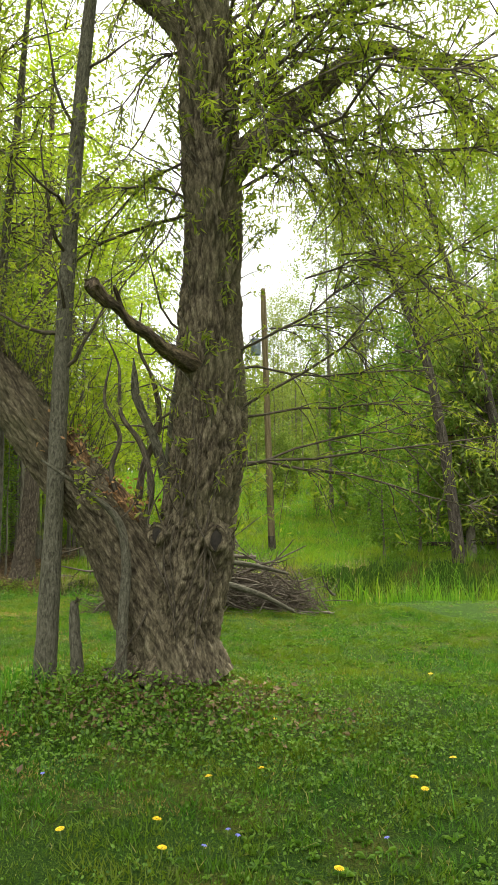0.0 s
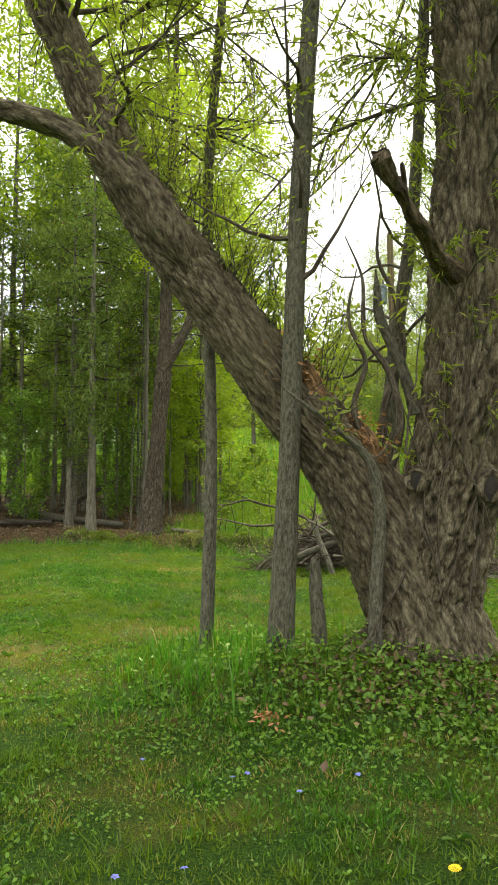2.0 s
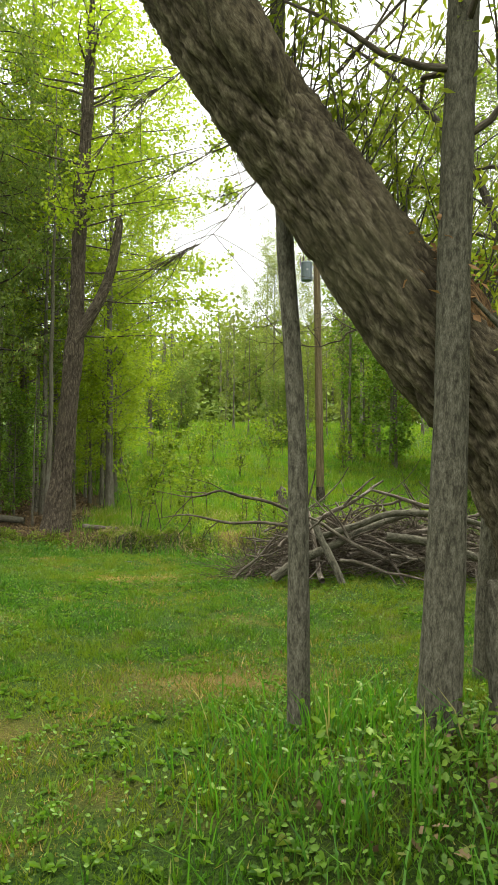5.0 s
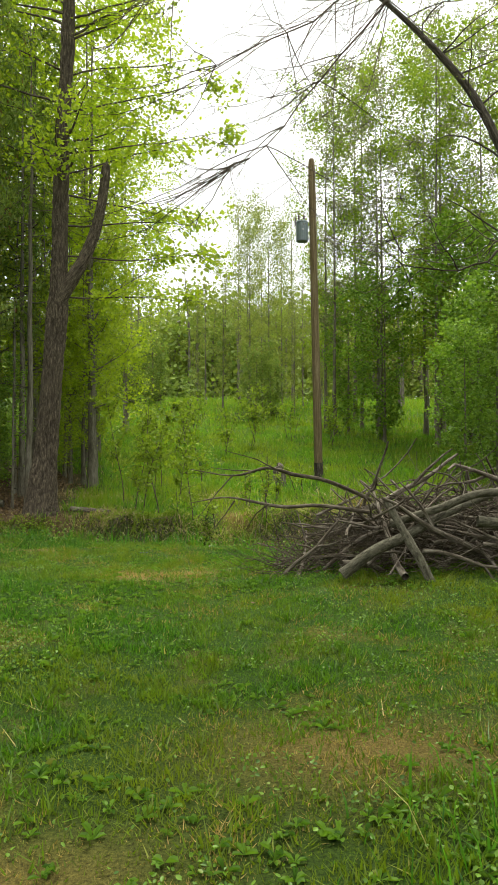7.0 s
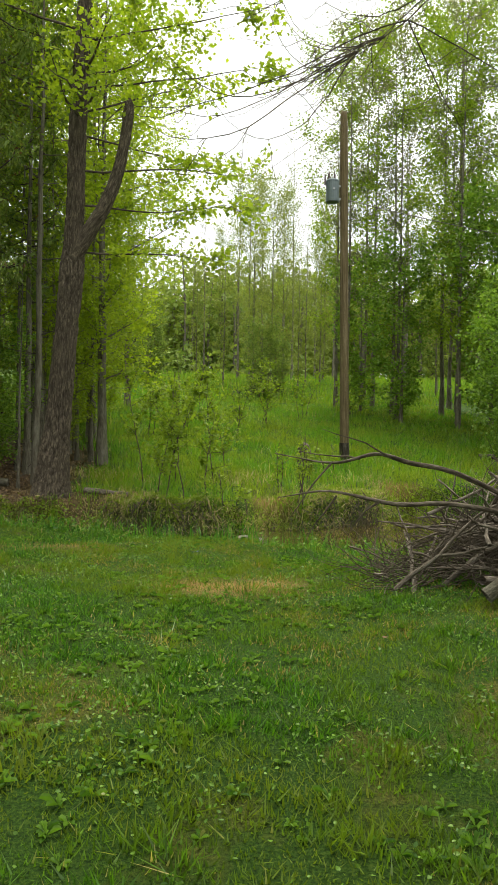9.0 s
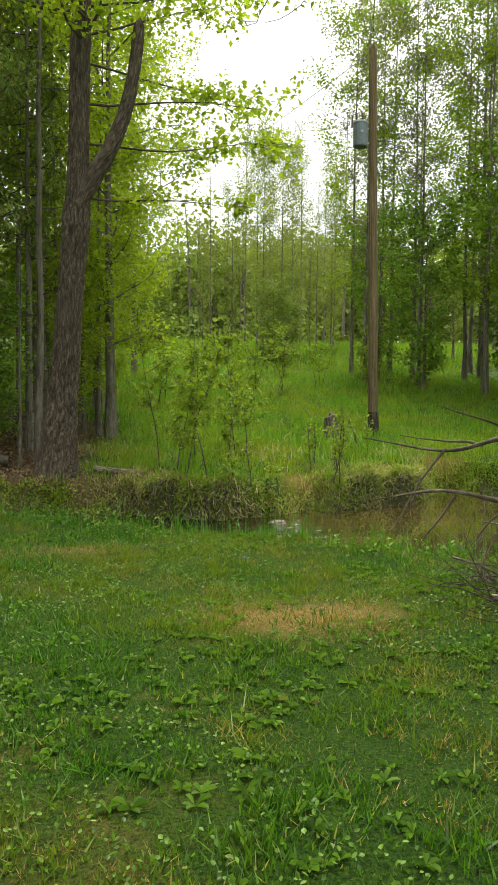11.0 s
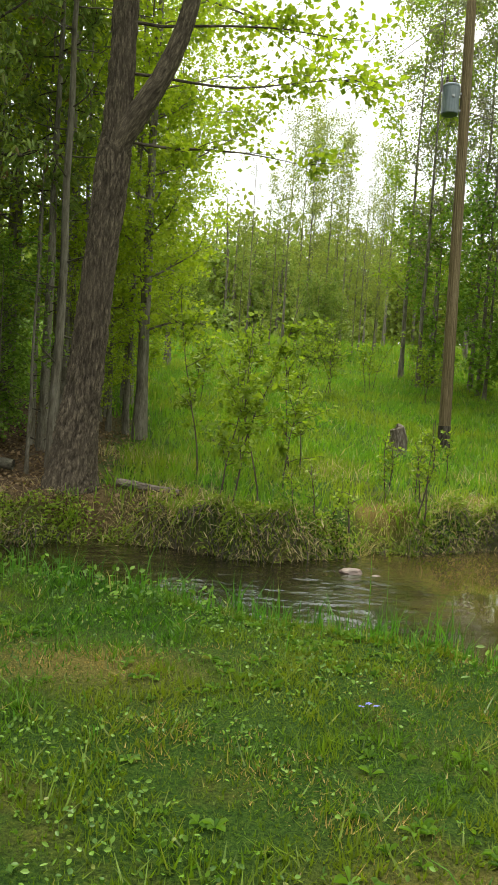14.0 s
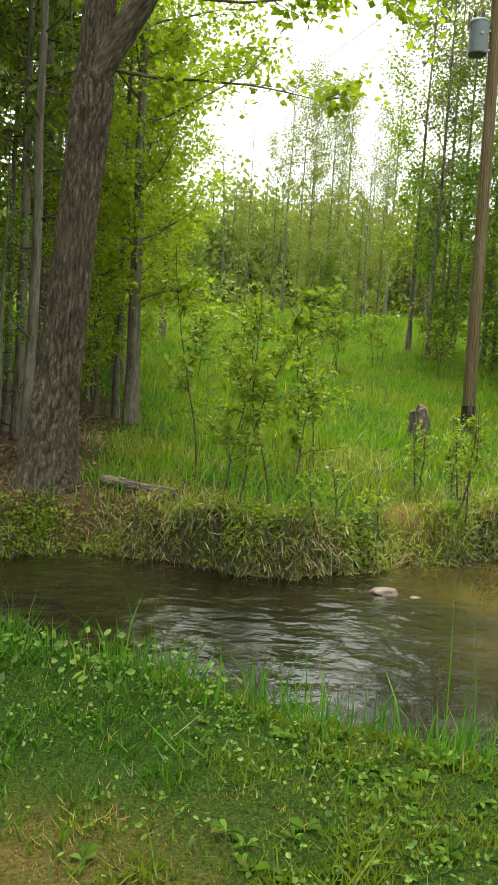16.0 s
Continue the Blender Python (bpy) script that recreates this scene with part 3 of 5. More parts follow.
for row in ([(-0.98, 7.12, 1.75, 0.034), (-0.93, 7.15, 2.2, 0.028), (-0.80, 7.2, 2.55, 0.025), (-0.84, 7.22, 2.95, 0.02), (-0.98, 7.2, 3.3, 0.012), (-0.95, 7.2, 3.7, 0.004)],
            [(-0.90, 7.05, 1.7, 0.03), (-0.83, 6.98, 2.05, 0.025), (-0.92, 6.92, 2.4, 0.02), (-1.08, 6.9, 2.65, 0.016), (-1.1, 6.9, 3.05, 0.010), (-1.22, 6.85, 3.35, 0.003)],
            [(-1.08, 7.0, 1.85, 0.026), (-1.16, 6.9, 2.15, 0.02), (-1.08, 6.86, 2.45, 0.016), (-1.2, 6.8, 2.75, 0.011), (-1.14, 6.8, 3.1, 0.003)]):
    attach("dead_shoot", limb_mesh("dead_shoot", row, 10, M_TWIG, WB, 6, 0.004, 20, 0.006), willow, "crooked dead shoot rising from the fork")
attach("burl", limb_mesh("burl", [(-0.34, 6.98, 1.28, 0.05), (-0.31, 6.92, 1.42, 0.12), (-0.29, 6.90, 1.56, 0.14), (-0.31, 6.93, 1.70, 0.10), (-0.34, 7.0, 1.80, 0.03)], 24, M_WILLOW, WB, 10, 0.02, 12, 0.0, (0.06, 0.14, 0.03)), willow, "swollen burl round an old knothole")


def ring_hole(parent, at, rx, rz, facing, name):
    """A rounded lip round a flat disc whose dark colour paints the hole's shade."""
    rng = np.random.default_rng(5)
    a = np.linspace(0, 2 * math.pi, 19)
    lip = [(rx * (1.05 + 0.22 * math.sin(2 * k + 1)) * math.cos(k), 0.015 * math.sin(3 * k), rz * (1.1 + 0.25 * math.sin(k + 0.6)) * math.sin(k), 0.020 + 0.008 * math.sin(2 * k + 2)) for k in a]
    turn = pose(*at, 0, 0, facing)
    v, f, b = tube(np.array(lip), 10, 0.010, 22)
    v = np.array([turn @ Vector(q) for q in v])
    hole = attach(name, mesh_np(name, v - np.array(WB), f, M_WILLOW, {"bark": b, "plate": plated(b, 0.05, 0.12)}, True), parent)
    bm = bmesh.new()
    bmesh.ops.create_uvsphere(bm, u_segments=14, v_segments=8, radius=1.0)
    bmesh.ops.scale(bm, vec=(rx * 1.02, 0.02, rz * 1.05), verts=bm.verts)
    bmesh.ops.transform(bm, matrix=Matrix.Translation(-Vector(WB)) @ turn, verts=bm.verts)
    part("shade_disc", bm, M_HOLE_SHADE, hole, "dark disc painting the shade inside the hole")
    return hole


ring_hole(willow, (-0.27, 6.725, 1.57), 0.06, 0.09, 8, "knothole")
ring_hole(willow, (-0.75, 6.74, 1.62), 0.05, 0.07, -25, "knothole")

rng = np.random.default_rng(11)
# roots that grip the mound
for ang, ln in ((-2.4, 0.7), (-1.9, 0.55), (-1.3, 0.4), (-0.8, 0.25), (0.9, 0.5), (2.4, 0.7), (-2.9, 0.6)):
    s = np.array((-0.66 + 0.27 * math.cos(ang), 7.1 + 0.27 * math.sin(ang), 0.74))
    pts = [(*s, 0.075)]
    for k in (0.35, 0.7, 1.0):
        q = s + np.array((math.cos(ang), math.sin(ang), 0)) * ln * k * 0.55
        pts.append((q[0], q[1], max(ground_at(q[0], q[1]) + 0.02 * (1 - k), 0.74 - 0.52 * k), 0.085 * (1 - 0.5 * k)))
    attach("root", limb_mesh("root", pts, 28, M_WILLOW, WB, 12, 0.010, 14, 0.02, (0.05, 0.2, 0.022)), willow)

# shoots, hanging boughs and leaves
shoots, hang, tips = [], [], []
for i in range(150):
    f = rng.uniform(0, 1)
    x = -1.35 - 1.75 * f
    z = np.interp(-x, (1.2, 1.65, 2.2, 2.6, 2.88, 3.1), (1.95, 2.5, 3.2, 3.72, 4.15, 4.55))
    s = (x + 0.06, 7.1 + rng.uniform(-0.12, 0.18), z - 0.03)
    shoots.append(wander(rng, s, (0.25 + rng.normal() * 0.35, rng.normal() * 0.35, 1), rng.uniform(0.2, 0.95), 0.006, 0.002, 5, 0.13))
for i in range(120):
    z = rng.uniform(1.5, 5.5)
    az = rng.uniform(math.pi, 2 * math.pi) if rng.uniform() < 0.7 else rng.uniform(0, math.pi)
    s = (-0.33 + 0.27 * math.cos(az), 7.1 + 0.27 * math.sin(az), z)
    shoots.append(wander(rng, s, (math.cos(az), math.sin(az), 0.9), rng.uniform(0.2, 0.6), 0.006, 0.002, 5, 0.2))
attach("sucker_growth", tubes_mesh("sucker_growth", shoots, 3, M_GREYBARK, WB), willow, "thin upright sucker shoots", "stuff")
along, pts = [], []
for s in shoots:
    k = int(rng.integers(10, 26))
    pts.append(along_path(rng, s, k, 0.02, 0.35))
boughs = []
for i in range(34):
    z = rng.uniform(4.2, 9.0)
    az = rng.uniform(-1.2, 0.9) if i % 4 else rng.uniform(0, 6.28)
    boughs.append(wander(rng, (-0.3, 7.1, z), (math.cos(az), math.sin(az), 0.9), rng.uniform(1.6, 3.8), 0.022, 0.005, 9, 0.2, -0.16))
for i in range(7):
    az = rng.uniform(-0.6, 0.6)
    boughs.append(wander(rng, (-0.2, 7.05, rng.uniform(2.0, 3.2)), (math.cos(az), math.sin(az), 0.2), rng.uniform(1.2, 3.2), 0.014, 0.004, 8, 0.16, 0.0))
for i in range(22):
    f = rng.uniform(0, 1)
    s = np.array((-2.9, 7.0, 4.0)) * (1 - f) + np.array((-4.2, 6.9, 7.6)) * f
    az = rng.uniform(0, 6.28)
    boughs.append(wander(rng, s, (math.cos(az), math.sin(az), 0.5), rng.uniform(0.9, 2.2), 0.025, 0.006, 7, 0.16, -0.08))
for i in range(9):
    f = rng.uniform(0, 1)
    s = np.array((0.2, 7.1, 5.25)) * (1 - f) + np.array((1.6, 7.1, 5.95)) * f
    boughs.append(wander(rng, s, (rng.normal() * 0.7 + 0.3, rng.normal() * 0.7, 0.7), rng.uniform(0.8, 2.4), 0.016, 0.004, 9, 0.2, -0.2))
for i in range(26):
    az = rng.uniform(1.6, 4.6) if i % 2 else rng.uniform(-0.9, 0.9)
    boughs.append(wander(rng, (-0.35, 7.15, rng.uniform(4.4, 8.4)), (math.cos(az), math.sin(az), 0.7), rng.uniform(1.1, 1.9) if i % 2 else rng.uniform(1.6, 3.2), 0.018, 0.004, 9, 0.18, -0.17))
for i in range(12):
    f = rng.uniform(0, 1)
    boughs.append(wander(rng, (-3.1 - 0.8 * f, 7.0, 4.5 + 1.9 * f), (1, rng.normal() * 0.3 + 0.25, rng.uniform(0.3, 0.9)), rng.uniform(1.4, 2.5), 0.02, 0.004, 9, 0.14, -0.05))
for i in range(18):
    az = rng.uniform(-0.75, 0.85)
    z = rng.uniform(2.3, 6.2)
    r = rng.uniform(0.3, 1.9)
    boughs.append(wander(rng, (-0.25 + r * math.cos(az), 7.1 + r * math.sin(az), z), (math.cos(az), math.sin(az) * 1.2, 0.25), rng.uniform(0.9, 2.0), 0.010, 0.003, 9, 0.16, -0.11))
for b in list(boughs):
    for j in range(14):
        q = int(rng.integers(2, len(b) - 1))
        d = b[q, :3] - b[q - 1, :3]
        t = wander(rng, b[q, :3], d / np.linalg.norm(d) + rng.normal(size=3) * 0.6, rng.uniform(0.35, 1.0), 0.007, 0.002, 6, 0.16, -0.16)
        hang.append(t)
        pts.append(along_path(rng, t, 30 if t[0, 2] > 3.6 else 16, 0.04, 0.1))
for b in boughs:
    attach("bough", tubes_mesh("bough", [b], 6, M_TWIG, WB), willow)
def arching(rng, start, direction, length, r):
    """A fine twig that droops in an arc and curls up again at its tip, as rows of x, y, z, r."""
    d = np.array(direction, float)
    d /= np.linalg.norm(d)
    s = np.linspace(0, 1, 14)[:, None]
    side = np.cross(d, (0, 0, 1)) * rng.normal() * 0.25
    d[2] = max(d[2], -0.1)
    drop, curl = rng.uniform(0.4, 1.0), rng.uniform(0.4, 0.95)
    path = np.array(start) + length * (d * s + side * s ** 2 + np.array((0, 0, 1)) * (curl * s ** 3 - drop * s ** 1.3))
    path[1:] += np.cumsum(rng.normal(size=(13, 3)) * 0.006, axis=0)
    return np.hstack([path, r + (0.0012 - r) * s])


# bare drooping boughs that reach over the lawn
for row in ([(-0.5, 7.2, 6.8, 0.035), (-0.6, 8.6, 7.0, 0.028), (-1.0, 9.8, 6.2, 0.022), (-1.7, 10.6, 5.3, 0.016), (-2.5, 11.0, 4.75, 0.010), (-3.4, 11.2, 4.4, 0.003)],
            [(-0.45, 7.3, 5.9, 0.03), (-0.5, 8.8, 5.9, 0.024), (-1.1, 9.9, 5.3, 0.018), (-1.9, 10.6, 4.85, 0.013), (-2.7, 11.0, 4.1, 0.008), (-3.3, 11.1, 3.6, 0.002)],
            [(-0.4, 7.3, 3.1, 0.03), (-0.75, 8.0, 2.85, 0.024), (-1.25, 8.6, 2.55, 0.02), (-1.75, 9.0, 2.52, 0.013), (-2.15, 9.15, 2.42, 0.006), (-2.4, 9.2, 2.5, 0.002)],
            [(-0.45, 7.3, 7.8, 0.03), (-0.7, 9.0, 7.6, 0.024), (-1.6, 10.2, 6.6, 0.017), (-2.7, 10.9, 5.6, 0.010), (-3.5, 11.2, 5.1, 0.003)]):
    p = smooth_path(row, 5)
    p[:, 3] *= 0.62
    p[3:, :3] += np.cumsum(rng.normal(size=(len(p) - 3, 3)) * 0.022, axis=0)
    attach("bough", tubes_mesh("bough", [p], 8, M_TWIG, WB), willow, "bare drooping bough")
    for j in range(32 if row[0][2] > 4 else 6):
        q = int(rng.integers(len(p) // 2, len(p) - 1))
        d = p[q + 1, :3] - p[q, :3]
        d = d / np.linalg.norm(d)
        if row[0][2] > 4:
            t = arching(rng, p[q, :3], d * 0.8 + rng.normal(size=3) * (0.75, 0.5, 0.45), rng.uniform(0.6, 1.9), max(0.0055, p[q, 3] * 0.6))
        else:
            t = wander(rng, p[q, :3], d * 0.8 + rng.normal(size=3) * 0.6, 0.4, max(0.005, p[q, 3] * 0.5), 0.0015, 14, 0.14, 0.08)
        hang.append(t)
        for k in range(4):
            hang.append(arching(rng, t[int(rng.integers(3, 12)), :3], rng.normal(size=3) * (0.5, 0.5, 0.3) + d * 0.7, rng.uniform(0.15, 0.6), 0.0028))
attach("twigwork", tubes_mesh("twigwork", hang, 3, M_TWIG, WB), willow, kind="stuff")
attach("crown", leaf_mesh("crown", rng, np.vstack(pts), 0.085, 0.02, L_WILLOW, WB, 0.6), willow, "narrow young willow leaves", "stuff")
twist = [wander(rng, (-0.58 + rng.uniform(-0.25, 0.25), 6.73, rng.uniform(0.8, 2.2)), (rng.normal() * 0.3, -0.03, 1 if i % 3 else -1), rng.uniform(0.4, 1.1), 0.010, 0.003, 9, 0.12) for i in range(18)]
for t in twist:
    attach("vine", tubes_mesh("vine", [t], 5, M_TWIG, WB), willow)


# bark torn away along the top of the leaning limb
for x0, z0 in ((-1.52, 2.40), (-1.10, 1.93)):
    row = [(x0 - 0.62 * k, 7.0 + 0.03 * math.sin(9 * k), z0 + 0.785 * k, r) for k, r in ((-0.26, 0.012), (-0.15, 0.055), (0.0, 0.07), (0.14, 0.052), (0.25, 0.010))]
    attach("torn_patch", limb_mesh("torn_patch", row, 20, M_TORN, WB, 8, 0.018, 24, 0.02), willow, "orange wood where the bark is torn away")


# reddish rotten bits and dead leaves lodged on the limb and in the fork
rng = np.random.default_rng(13)
lodged = np.concatenate([np.array((-1.55, 7.0, 2.42)) + rng.normal(size=(160, 3)) * (0.10, 0.10, 0.05) + rng.uniform(-1, 1, (160, 1)) * (0.12, 0, -0.15),
                         np.array((-1.08, 6.98, 1.98)) + rng.normal(size=(120, 3)) * (0.10, 0.10, 0.04) + rng.uniform(-1, 1, (120, 1)) * (0.10, 0, -0.13)])
v, f = leaves(rng, lodged, 0.05, 0.03, 0.0)
tagged(new("dead_leaves", mesh_np("dead_leaves", v, f, leaf_material("rusty_dead_leaf", (0.14, 0.06, 0.025), (0.40, 0.22, 0.10), translucent=0.2))), "rusty dead leaves lodged on the leaning limb", "dead leaves", kind="stuff")


# ---------------------------------------------------------------- slender trees by the willow
def slender(name, label, points, bark, leafy, seed, start=0.4, branches=12, reach=1.0, leaf=L_WILLOW, size=0.07):
    base = tuple(points[0][:3])
    base = (base[0], base[1], ground_at(base[0], base[1]))
    rng = np.random.default_rng(seed)
    ob = thing(name, label, "tree", base)
    p = smooth_path([(points[0][0], points[0][1], base[2] - 0.1, points[0][3])] + points[1:], 8)
    v, f, b = tube(p, 20, 0.004, 25, 0.006)
    attach("trunk", mesh_np("trunk", v - np.array(base), f, bark, {"bark": b}, True), ob)
    bs, fine, pts = [], [], []
    for i in range(branches):
        q = int(len(p) * (start + (0.97 - start) * rng.uniform()))
        az = rng.uniform(0, 6.28)
        bs.append(wander(rng, p[q, :3], (math.cos(az), math.sin(az), 0.45), reach * rng.uniform(0.5, 1.2), max(0.006, p[q, 3] * 0.3), 0.003, 7, 0.2, 0.03))
        main = bs[-1]
        for j in range(4):
            a = main[int(rng.integers(1, 6))]
            t = wander(rng, a[:3], rng.normal(size=3) + (0, 0, 0.3), reach * rng.uniform(0.2, 0.5), 0.005, 0.002, 5, 0.2)
            fine.append(t)
            if leafy:
                pts.append(along_path(rng, t, leafy, 0.03, 0.3))
    for b in bs:
        attach("branch", tubes_mesh("branch", [b], 5, bark if bark is M_DARKBARK else M_TWIG, base), ob)
    attach("twigwork", tubes_mesh("twigwork", fine, 3, M_TWIG, base), ob, kind="stuff")
    if pts:
        attach("crown", leaf_mesh("crown", rng, np.vstack(pts), size, size * 0.45, leaf, base), ob, kind="stuff")
    return ob


slender("ash_tree", "slender grey-barked tree growing beside the willow", [(-1.67, 6.79, 0.3, 0.12), (-1.66, 6.79, 0.6, 0.092), (-1.61, 6.79, 1.7, 0.074), (-1.58, 6.8, 2.7, 0.07), (-1.52, 6.8, 4.0, 0.066), (-1.44, 6.8, 5.3, 0.058), (-1.3, 6.8, 7.0, 0.045), (-1.2, 6.9, 9.0, 0.015)], M_GREYBARK, 4, 3, 0.45, 14, 1.0)
slender("ash_tree", "thin pale-stemmed tree behind the leaning limb", [(-2.23, 7.06, 0.3, 0.058), (-2.23, 7.08, 0.6, 0.049), (-2.23, 7.2, 1.7, 0.045), (-2.28, 7.36, 2.7, 0.042), (-2.32, 7.45, 3.8, 0.04), (-2.30, 7.5, 4.6, 0.037), (-2.22, 7.5, 5.6, 0.032), (-2.1, 7.6, 8.0, 0.01)], M_GREYBARK, 4, 4, 0.5, 14, 0.9)
slender("ash_tree", "thin sapling standing close behind the willow", [(-0.95, 8.3, 0.3, 0.075), (-0.88, 8.3, 1.4, 0.066), (-0.8, 8.3, 2.73, 0.06), (-0.62, 8.3, 4.06, 0.055), (-0.5, 8.3, 6.2, 0.04), (-0.4, 8.3, 8.5, 0.01)], M_GREYBARK, 5, 5, 0.35, 16, 1.1)
slender("ash_tree", "crooked bare young stem against the willow", [(-1.03, 6.7, 0.4, 0.05), (-1.02, 6.7, 0.9, 0.04), (-0.99, 6.7, 1.4, 0.037), (-1.06, 6.68, 1.75, 0.03), (-1.3, 6.6, 1.98, 0.018), (-1.62, 6.45, 2.22, 0.006)], M_GREYBARK, 3, 6, 0.5, 7, 0.35)
slender("dead_stump", "thin rotten dead stub in the weeds", [(-1.40, 6.78, 0.3, 0.062), (-1.40, 6.78, 0.6, 0.05), (-1.42, 6.78, 0.85, 0.042), (-1.43, 6.78, 1.06, 0.03), (-1.43, 6.78, 1.1, 0.006)], M_GREYBARK, 0, 7, 0.5, 2, 0.15)


# ---------------------------------------------------------------- the shaggy tree across the creek
MB = (-6.03, 19.95, ground_at(-6.03, 19.95))
shag = thing("maple_tree", "tall shaggy-barked tree with a broken side limb on the bank", "tree", MB)
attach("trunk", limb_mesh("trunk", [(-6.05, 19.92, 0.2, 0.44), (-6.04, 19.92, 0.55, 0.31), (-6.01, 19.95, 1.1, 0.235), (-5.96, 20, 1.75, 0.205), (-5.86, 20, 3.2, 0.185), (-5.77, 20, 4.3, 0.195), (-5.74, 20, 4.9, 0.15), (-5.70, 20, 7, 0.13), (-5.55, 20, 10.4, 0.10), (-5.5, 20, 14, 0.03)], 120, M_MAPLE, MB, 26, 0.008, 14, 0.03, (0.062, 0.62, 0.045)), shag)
attach("broken_limb", limb_mesh("broken_limb", [(-5.82, 19.97, 4.1, 0.08), (-5.64, 19.93, 4.62, 0.125), (-5.25, 19.9, 5.3, 0.115), (-5.02, 19.9, 5.9, 0.10), (-4.90, 19.9, 6.5, 0.09), (-4.84, 19.9, 7.05, 0.08), (-4.82, 19.9, 7.2, 0.003)], 36, M_MAPLE, MB, 12, 0.006, 16, 0.01, (0.05, 0.4, 0.014)), shag, "grey side limb snapped at the top")
rng = np.random.default_rng(21)
bs, pts = [], []
for i in range(26):
    az = rng.uniform(0, 6.28)
    bs.append(wander(rng, (-5.6, 20, rng.uniform(6.5, 13)), (math.cos(az), math.sin(az), 0.3), rng.uniform(1, 2.4), 0.03, 0.006, 7, 0.15))
    pts.append(along_path(rng, bs[-1], 110, 0.2, 0.3))
# leafy branches that reach out over the creek
for z, ln, up in ((7.4, 3.2, 0.12), (6.6, 3.0, 0.05), (6.0, 2.9, 0.0), (5.4, 2.6, 0.02), (8.2, 3.3, 0.2), (4.6, 2.3, -0.03), (8.9, 3.0, 0.3), (7.0, 2.6, 0.25)):
    b = wander(rng, (-5.65, 20.1, z), (1, rng.normal() * 0.25 + 0.1, up), ln, 0.022, 0.004, 9, 0.07)
    bs.append(b)
    for j in range(9):
        q = b[int(rng.integers(2, 9))]
        t = wander(rng, q[:3], (0.6, rng.normal(), rng.normal() * 0.3), rng.uniform(0.3, 0.9), 0.006, 0.002, 5, 0.15, -0.03)
        bs.append(t)
        pts.append(along_path(rng, t, 44, 0.09, 0.1))
for b in bs:
    attach("branch", tubes_mesh("branch", [b], 5, M_TWIG, MB), shag)
attach("crown", leaf_mesh("crown", rng, np.vstack(pts), 0.095, 0.08, L_MAPLE, MB), shag, kind="stuff")


# ---------------------------------------------------------------- woods
cedar = conifer("cedar_tree", "dense dark cedar with drooping sprays", 31, 13, 0.17, 0.20, 64, 2.2, 13000, 0.15, "cedars of the dark wood")
stand(cedar, [(-8.3, 20.4, 0, 0.62), (-7.45, 19.65, 200, 0.66, 1.35), (-10.3, 21.8, 80, 0.66), (-12.6, 21.5, 30, 0.75), (-16.0, 22.5, 100, 0.9)])
pine = conifer("spruce_tree", "tall dark conifer with bare dead lower branches", 32, 15, 0.11, 0.34, 44, 1.7, 4500, 0.22, "trunks of the dark wood")
stand(pine, [(-6.9, 22.3, 0, 0.7), (-8.8, 22.9, 120, 0.7), (-9.9, 24.2, 200, 0.75), (-7.4, 25.6, 260, 0.65), (-11.6, 27.0, 75, 0.8), (-14.2, 24.6, 300, 0.8), (-9.2, 28.0, 140, 0.8), (-13.0, 30.0, 10, 0.9), (-16.5, 27.5, 50, 0.9), (-10.4, 32.0, 90, 0.9), (-19.0, 25.0, 10, 0.9)])

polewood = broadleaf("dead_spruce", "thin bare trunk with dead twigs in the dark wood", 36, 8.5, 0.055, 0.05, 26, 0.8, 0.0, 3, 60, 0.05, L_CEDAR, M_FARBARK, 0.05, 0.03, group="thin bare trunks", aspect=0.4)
stand(polewood, [(-6.5, 21.2, 0, 1.3), (-6.75, 20.75, 40, 0.5), (-7.2, 22.9, 100, 1.0), (-7.9, 22.0, 170, 1.1), (-8.1, 23.8, 20, 0.9), (-8.5, 21.3, 260, 1.2), (-6.6, 23.6, 300, 1.0), (-7.0, 24.9, 80, 1.1), (-6.3, 25.4, 210, 0.9), (-9.2, 21.6, 30, 1.0), (-9.7, 22.9, 150, 1.1), (-10.5, 20.9, 60, 0.9), (-11.0, 22.0, 200, 1.2), (-11.8, 21.2, 10, 1.0), (-6.6, 27.2, 120, 1.1), (-7.6, 28.2, 90, 1.2), (-8.4, 26.2, 330, 1.0), (-12.7, 22.8, 110, 1.2), (-6.1, 26.6, 45, 0.8), (-13.8, 22.0, 250, 1.1)])

leafy = broadleaf("maple_tree", "young maple in bright yellow-green spring leaf", 41, 13, 0.12, 0.14, 34, 2.7, 0.30, 5, 9000, 0.105, L_MAPLE, M_FARBARK, 0.24, group="maples at the wood's edge", aspect=0.9)
stand(leafy, [(-5.6, 24.6, 0, 0.95), (-6.3, 29.0, 90, 1.1), (-7.2, 34.0, 200, 1.1), (-5.9, 40.0, 40, 1.0), (-8.5, 44.0, 280, 1.2), (-9.8, 26.2, 130, 1.1), (-11.2, 23.4, 10, 1.25), (-8.7, 27.0, 220, 1.45), (-10.5, 27.5, 140, 1.5), (-5.95, 25.4, 100, 0.5), (-5.9, 27.8, 310, 0.55), (-6.2, 31.5, 20, 0.6), (-12.4, 22.2, 160, 1.2), (-6.9, 24.0, 30, 1.0), (-6.3, 23.2, 70, 0.34), (-6.6, 26.4, 210, 0.40), (-7.0, 29.6, 330, 0.45)])
aspen = broadleaf("aspen_tree", "slim tree in thin fresh green leaf", 42, 16, 0.085, 0.16, 32, 2.3, 0.55, 4, 7500, 0.12, L_SPRING, M_FARBARK, 0.26, group="trees across the meadow", aspect=0.85)
